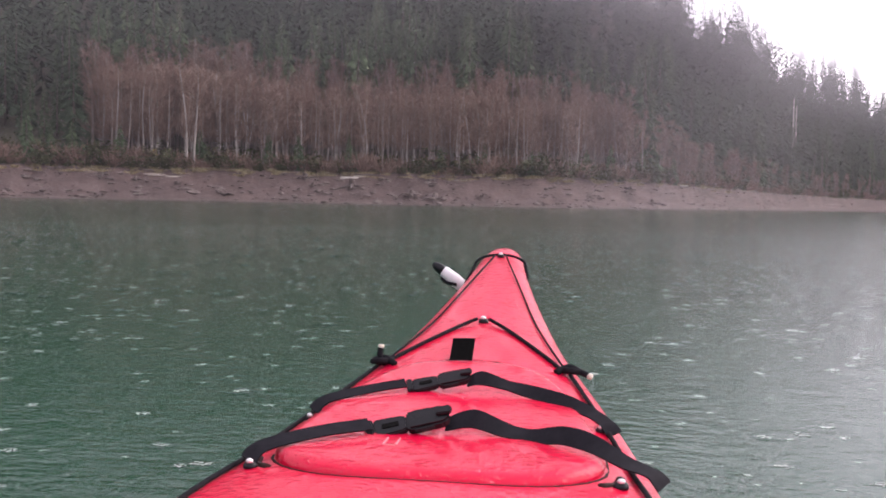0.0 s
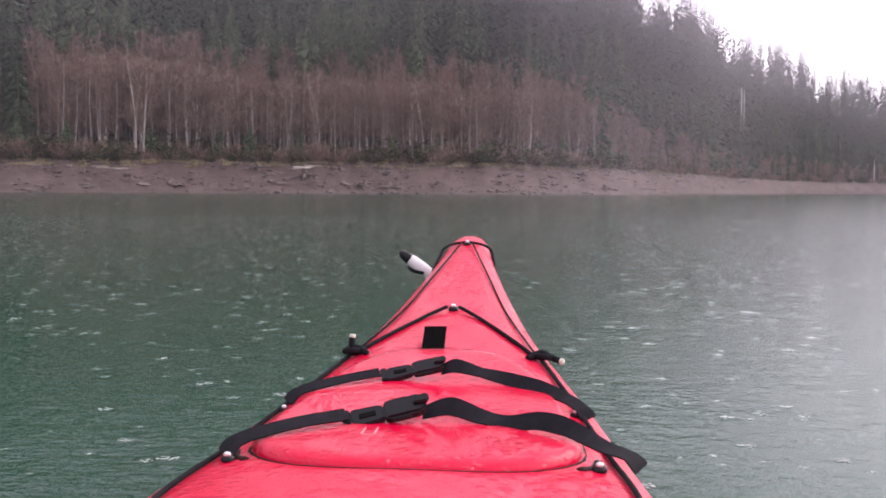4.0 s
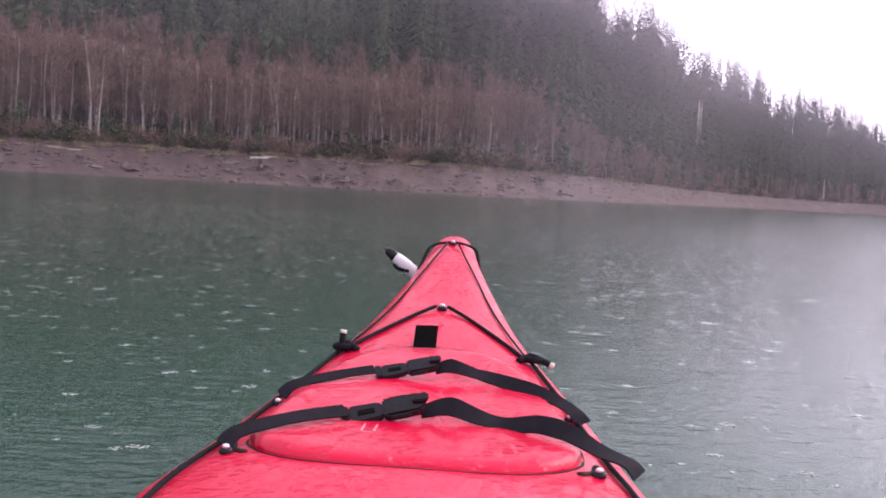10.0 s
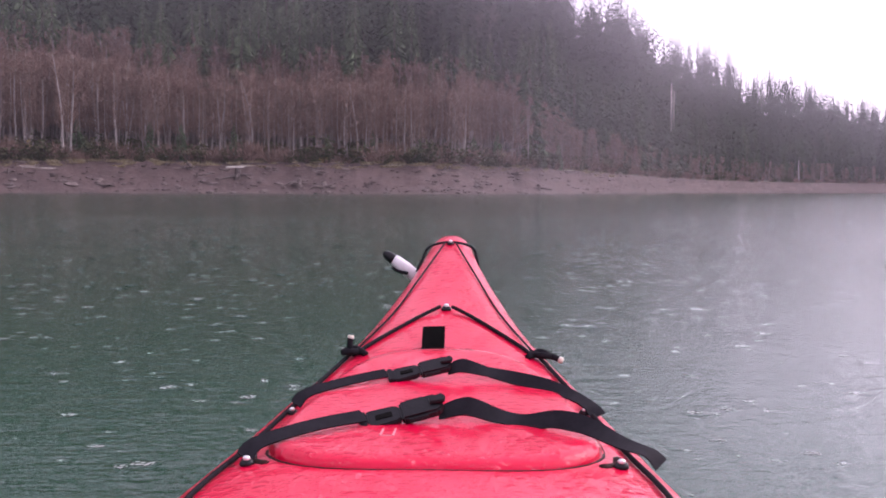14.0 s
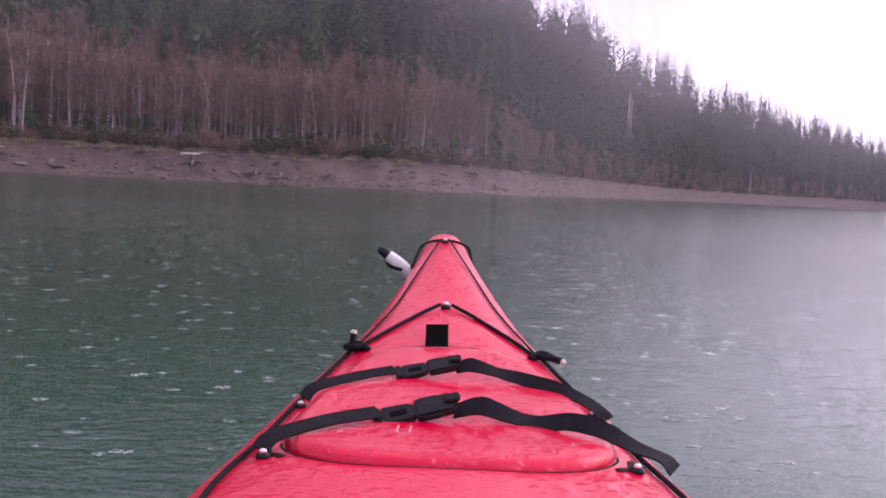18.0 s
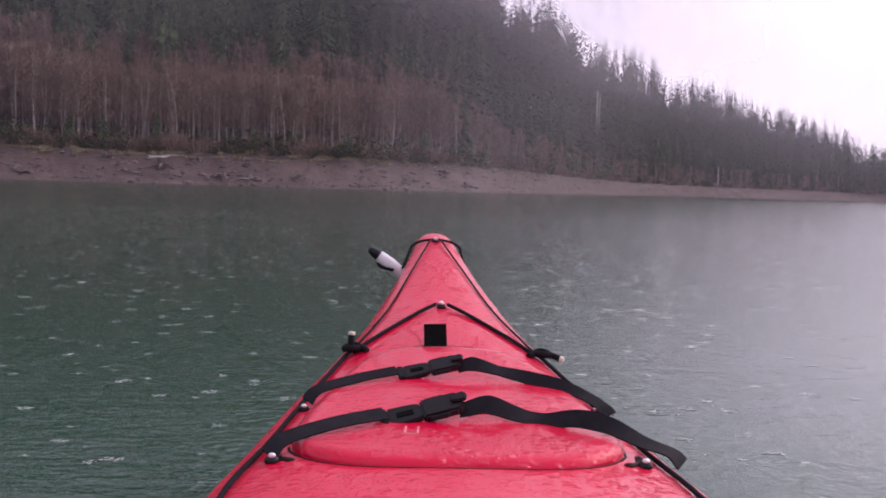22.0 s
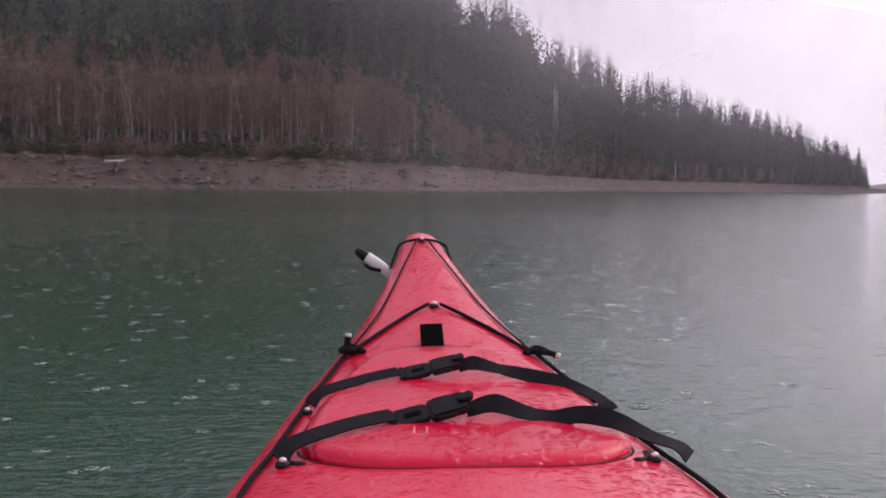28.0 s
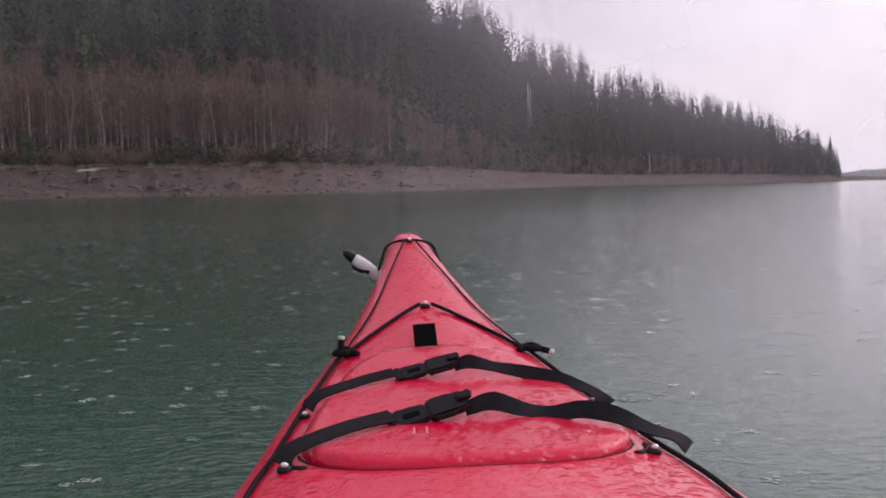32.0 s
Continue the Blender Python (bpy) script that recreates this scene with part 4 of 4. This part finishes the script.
def shrub_model(seed, leaf=None, label="low evergreen shrub at the top of the beach", group="shrubs along the beach"):
    rng = random.Random(900 + seed)
    root = thing("shrub", label, "shrub", group)
    stems, leaves = bmesh.new(), shrub(seed)
    for i in range(7):
        a = rng.uniform(0, 6.28)
        sliver(stems, Vector((0, 0, -0.1)), Vector((math.cos(a) * 0.35, math.sin(a) * 0.35, rng.uniform(0.4, 0.8))), 0.05, rng)
    part("stems", stems, FIR_BARK, root)
    part("leaves", leaves, leaf or SHRUB, root)
    return root


SHRUBS = [shrub_model(s) for s in range(5)]
shrub_spots = []
for _ in range(130):
    b = rng.uniform(-42, 5)
    b += 1.5 * noise.noise((b * 0.9, 40.0, 0))
    h = rng.uniform(1.1, 2.6) * rng.choice((0.7, 1.0, 1.0, 1.9))
    shrub_spots.append((place(b, rng.uniform(23.5, 29), -0.15), rng.uniform(0, 6.28), h * rng.uniform(0.9, 1.5), h))
plant(SHRUBS, shrub_spots, rng)
plant([shrub_model(8 + k, YELLOW, "yellow-leaved autumn bush among the bare alders", "yellow bushes") for k in range(2)],
      [(place(-24.3, 27, -0.1), 0.3, 2.6, 3.6), (place(-4.6, 25, -0.1), 1.3, 1.4, 1.5), (place(-16.2, 25, -0.1), 2.3, 1.2, 1.3), (place(-8.4, 25, -0.1), 0.9, 1.5, 1.2)], rng)
brush = [arrays(shrub(60 + s, 120)) for s in range(5)]
brush_spots, bare_spots = [], []
for _ in range(1500):
    b = rng.uniform(-48, 27.5)
    h = rng.uniform(1.2, 3.0) * rng.choice((0.8, 1.0, 1.7))
    spot = (place(b, rng.uniform(24, 24 + 20 * rng.random()), -0.2), rng.uniform(0, 6.28), h * rng.uniform(1.0, 1.6), h)
    if noise.noise((b * 1.7, 33.0, 0)) + rng.uniform(-0.3, 0.3) > 0.05:
        brush_spots.append(spot)
    else:
        bare_spots.append(spot)
scatter("undergrowth", brush, brush_spots, SHRUB, "green undergrowth between the trunks", "undergrowth")


def bare_bush(seed, twigs=150):
    """A leafless bush of unit size: a fan of thin rising stems."""
    rng = random.Random(seed)
    bm = bmesh.new()
    for i in range(twigs):
        a, w = rng.uniform(0, 6.28), rng.uniform(0.0, 0.6)
        p = Vector((math.cos(a) * w * 0.4, math.sin(a) * w * 0.4, 0)) * rng.random()
        q = p + Vector((math.cos(a) * w, math.sin(a) * w, rng.uniform(0.4, 1.1)))
        r = p.lerp(q, rng.uniform(0.0, 0.7))
        sliver(bm, r, r.lerp(q, rng.uniform(0.5, 1.0)) + Vector((rng.gauss(0, 0.08), rng.gauss(0, 0.08), 0)), rng.uniform(0.02, 0.045), rng)
    return bm


scatter("bare_brush", [arrays(bare_bush(s)) for s in range(5)], bare_spots, TWIG, "bare brown brush at the foot of the trees", "undergrowth")


def grass_tuft(seed):
    rng = random.Random(seed)
    bm = bmesh.new()
    for i in range(60):
        x, y = rng.gauss(0, 0.5), rng.gauss(0, 0.25)
        p = Vector((x, y, -0.05))
        sliver(bm, p, p + Vector((rng.gauss(0, 0.25), rng.gauss(0, 0.25), rng.uniform(0.3, 0.75))), 0.1, rng)
    return bm


tufts = [arrays(grass_tuft(s)) for s in range(4)]
tuft_spots = []
for _ in range(420):
    b = rng.uniform(-44, 8)
    if noise.noise((b * 1.6, 21.0, 0)) < -0.02:
        continue
    tuft_spots.append((place(b, rng.uniform(20.5, 24.5), 0), rng.uniform(0, 6.28), rng.uniform(0.9, 2.2), rng.uniform(0.5, 1.1)))
scatter("beach_grass", tufts, tuft_spots, GRASS, "dry yellow grass along the top of the beach", "grass")


def boulder(seed, fine=2):
    rng = random.Random(seed)
    bm = bmesh.new()
    bmesh.ops.create_icosphere(bm, subdivisions=fine, radius=1.0)
    off = Vector((seed * 3.7, seed * 1.3, 0))
    for v in bm.verts:
        k = 1 + 0.45 * noise.noise(v.co * 1.3 + off) + 0.2 * noise.noise(v.co * 3.1 + off)
        v.co = Vector((v.co.x * k * 1.2, v.co.y * k * 0.9, max(v.co.z * k * 0.6, -0.25)))
    return bm


ROCKS = []
for s in range(6):
    ob = part("beach_rock", boulder(s), ROCK, None)
    ROCKS.append(tagged(ob, "dark weed-covered rock half sunk in the mud", "rock", "rocks on the beach"))


def beach_spots(count, first, last, near, far, small, large, flat):
    out = []
    for _ in range(count):
        b = rng.uniform(first, last)
        s = rng.uniform(near, far)
        # stones gather in weedy patches
        for _ in range(3):
            if noise.noise((b * 1.3, s * 0.12, 50.0)) > rng.uniform(-0.25, 0.25):
                break
            b, s = rng.uniform(first, last), rng.uniform(near, far)
        size = rng.uniform(small, large) * rng.choice((0.5, 0.7, 1.0, 2.0))
        out.append((place(b, s, 0.02), rng.uniform(0, 6.28), size, size * flat * rng.uniform(0.6, 1.2)))
    return out


plant(ROCKS, beach_spots(170, -42, 14, 1.0, 22, 0.25, 0.7, 0.55), rng)
pebbles = [arrays(boulder(30 + s, 1)) for s in range(4)]
scatter("beach_stones", pebbles, beach_spots(1900, -44, 29, 0.3, 23, 0.12, 0.42, 0.8), ROCK, "scattered dark stones and weed on the mud", "stones")


def stump_model(seed):
    """An old stump with spreading roots."""
    rng = random.Random(seed)
    root = thing("stump", "dark old stump with spreading roots on the mud", "stump", "stumps on the beach")
    part("stump_wood", tube([(0, 0, -0.2), (0.02, 0, 0.2), (0.03, 0.02, 0.55), (0.05, 0.02, 0.8)], [0.42, 0.3, 0.24, 0.2], 9), ROCK, root)
    for i in range(6):
        a = i * 1.05 + rng.uniform(-0.3, 0.3)
        ln = rng.uniform(0.7, 1.5)
        part("root", tube([(math.cos(a) * 0.15, math.sin(a) * 0.15, 0.25), (math.cos(a) * ln * 0.6, math.sin(a) * ln * 0.6, rng.uniform(0.05, 0.4)), (math.cos(a) * ln, math.sin(a) * ln, rng.uniform(-0.1, 0.25))], [0.14, 0.09, 0.03], 6), ROCK, root)
    return root


plant([stump_model(s) for s in range(3)], beach_spots(30, -38, 6, 2, 20, 0.8, 1.3, 0.9), rng)


def log_model(seed, wood=None, label="weathered driftwood log stranded at the top of the beach"):
    wood = wood or DRIFT
    rng = random.Random(seed)
    bm = tube([(-3.2, 0, 0.2), (-1.5, rng.uniform(-0.15, 0.15), 0.22), (0.5, rng.uniform(-0.2, 0.2), 0.24), (2.0, 0.1, 0.22), (3.0, 0.15, 0.3)], [0.26, 0.25, 0.21, 0.16, 0.09], 9)
    root = thing("driftwood_log", label, "log", "driftwood on the beach")
    part("log", bm, wood, root, smooth=True)
    for i in range(3):
        x = rng.uniform(-2, 2)
        part("branch_stub", tube([(x, 0, 0.25), (x + 0.3, rng.uniform(-0.5, 0.5), 0.75)], [0.09, 0.04], 6), wood, root)
    return root


LOGS = [log_model(s) for s in range(3)]
log_spots = []
plant([log_model(7, PALE_DRIFT, "sun-bleached white log stranded on the beach")], [(place(-13.2, 20.5, -0.08), 0.35, 0.75, 0.9), (place(-12.7, 21.3, -0.05), -0.1, 0.45, 0.7)], rng)
for _ in range(18):
    b = rng.uniform(-40, 8)
    size = rng.uniform(0.25, 0.7)
    log_spots.append((place(b, rng.uniform(18, 24), 0.02), rng.gauss(radians(-b), 0.35), size, size))
plant(LOGS, log_spots, rng)


def snag_model(seed):
    rng = random.Random(seed)
    root = thing("dead_tree", "tall bleached dead trunk standing among the conifers", "tree", "dead trunks on the slope")
    part("trunk", tube([(0, 0, 0), (0.05, 0, 12), (0.2, 0.1, 24), (0.1, 0.1, 33)], [0.75, 0.6, 0.42, 0.12], 8), SNAG, root, smooth=True)
    for i in range(7):
        z, a = rng.uniform(10, 31), rng.uniform(0, 6.28)
        part("dead_branch", tube([(0.1, 0, z), (math.cos(a) * 1.8, math.sin(a) * 1.8, z + 0.5)], [0.1, 0.03], 5), SNAG, root)
    return root


plant([snag_model(0), snag_model(1)], [(place(11.2, 64), 0.4, 0.8, 1.0), (place(11.36, 62), 2.0, 0.7, 0.93), (place(18.0, 26), 1.7, 0.5, 0.4)], rng)

# the tallest trees of the far ridge
TALL = [tree_model("conifer", conifer(80 + s, low=0.25, wide=0.11), FIR_BARK, FIR, "tall conifer standing above the ridge line", "tree", "tall trees on the ridge") for s in range(2)]
plant(TALL, [(place(b, s), b, h, h) for b, s, h in ((16.4, 150, 36), (16.0, 140, 34), (15.6, 148, 33), (14.9, 150, 33), (14.2, 160, 32), (17.2, 140, 30), (20.6, 110, 31), (21.1, 114, 33), (21.6, 110, 29), (24.6, 80, 26), (12.6, 170, 32))], rng)

# ---- rain on the water: rings and small crowns where drops strike ----


def ring(seed):
    rng = random.Random(seed)
    bm = bmesh.new()
    n = 10
    rows = []
    for r, z in ((0.5, 0.0), (0.66, 0.5), (0.84, 0.2), (1.0, 0.0)):
        rows.append([bm.verts.new((r * math.cos(6.2832 * k / n), r * math.sin(6.2832 * k / n), z + 0.004)) for k in range(n)])
    for p, q in zip(rows, rows[1:]):
        for k in range(n):
            bm.faces.new((p[k], p[(k + 1) % n], q[(k + 1) % n], q[k]))
    return bm


def splash(seed):
    """Where a drop has just struck: a broken patch of bubbles and small crowns, of unit radius."""
    rng = random.Random(seed)
    bm = bmesh.new()
    for i in range(16):
        a = rng.uniform(0, 6.2832)
        r = rng.uniform(0.15, 0.95)
        c = Vector((math.cos(a) * r, math.sin(a) * r, 0.02))
        w = rng.uniform(0.12, 0.3)
        turn = rng.uniform(0, 6.2832)
        loop = [bm.verts.new(c + Vector((math.cos(turn + k) * w, math.sin(turn + k) * w * 0.7, 0))) for k in (0, 1.26, 2.51, 3.77, 5.03)]
        top = bm.verts.new(c + Vector((rng.gauss(0, 0.05), rng.gauss(0, 0.05), rng.uniform(0.05, 0.16))))
        for p, q in zip(loop, loop[1:] + loop[:1]):
            bm.faces.new((p, q, top))
    return bm


rings = [arrays(ring(s)) for s in range(3)]
splashes = [arrays(splash(s)) for s in range(7)]
ring_spots, splash_spots = [], []
for _ in range(11000):
    r = 26.0 * math.sqrt(rng.uniform(0.003, 1.0))
    a = rng.uniform(-0.72, 0.72)
    size = (0.011 + 0.034 * rng.random() ** 2) * min(1.0, 0.5 + r * 0.06)
    spot = ((r * math.sin(a), r * math.cos(a), 0.001), rng.uniform(0, 6.28), size, size * rng.uniform(0.2, 0.5))
    splash_spots.append(spot)
    if rng.random() < 0.2:
        ring_spots.append((spot[0], 0.0, size * rng.uniform(1.3, 2.2), size * 0.14))
for _ in range(700):
    r, a, size = 7.0 * math.sqrt(rng.uniform(0.01, 1.0)), rng.uniform(0.72, 5.56), 0.007 + 0.018 * rng.random() ** 2
    x, y = r * math.sin(a), r * math.cos(a)
    if abs(x) > 0.45 or y < -2.8:
        splash_spots.append(((x, y, 0.001), rng.uniform(0, 6.28), size, size * rng.uniform(0.2, 0.5)))
scatter("rain_rings", rings, ring_spots, WATER, "rings spreading where raindrops strike the water", "ripples")
scatter("rain_splashes", splashes, splash_spots, SPLASH, "pale splashes of raindrops on the water", "splashes")
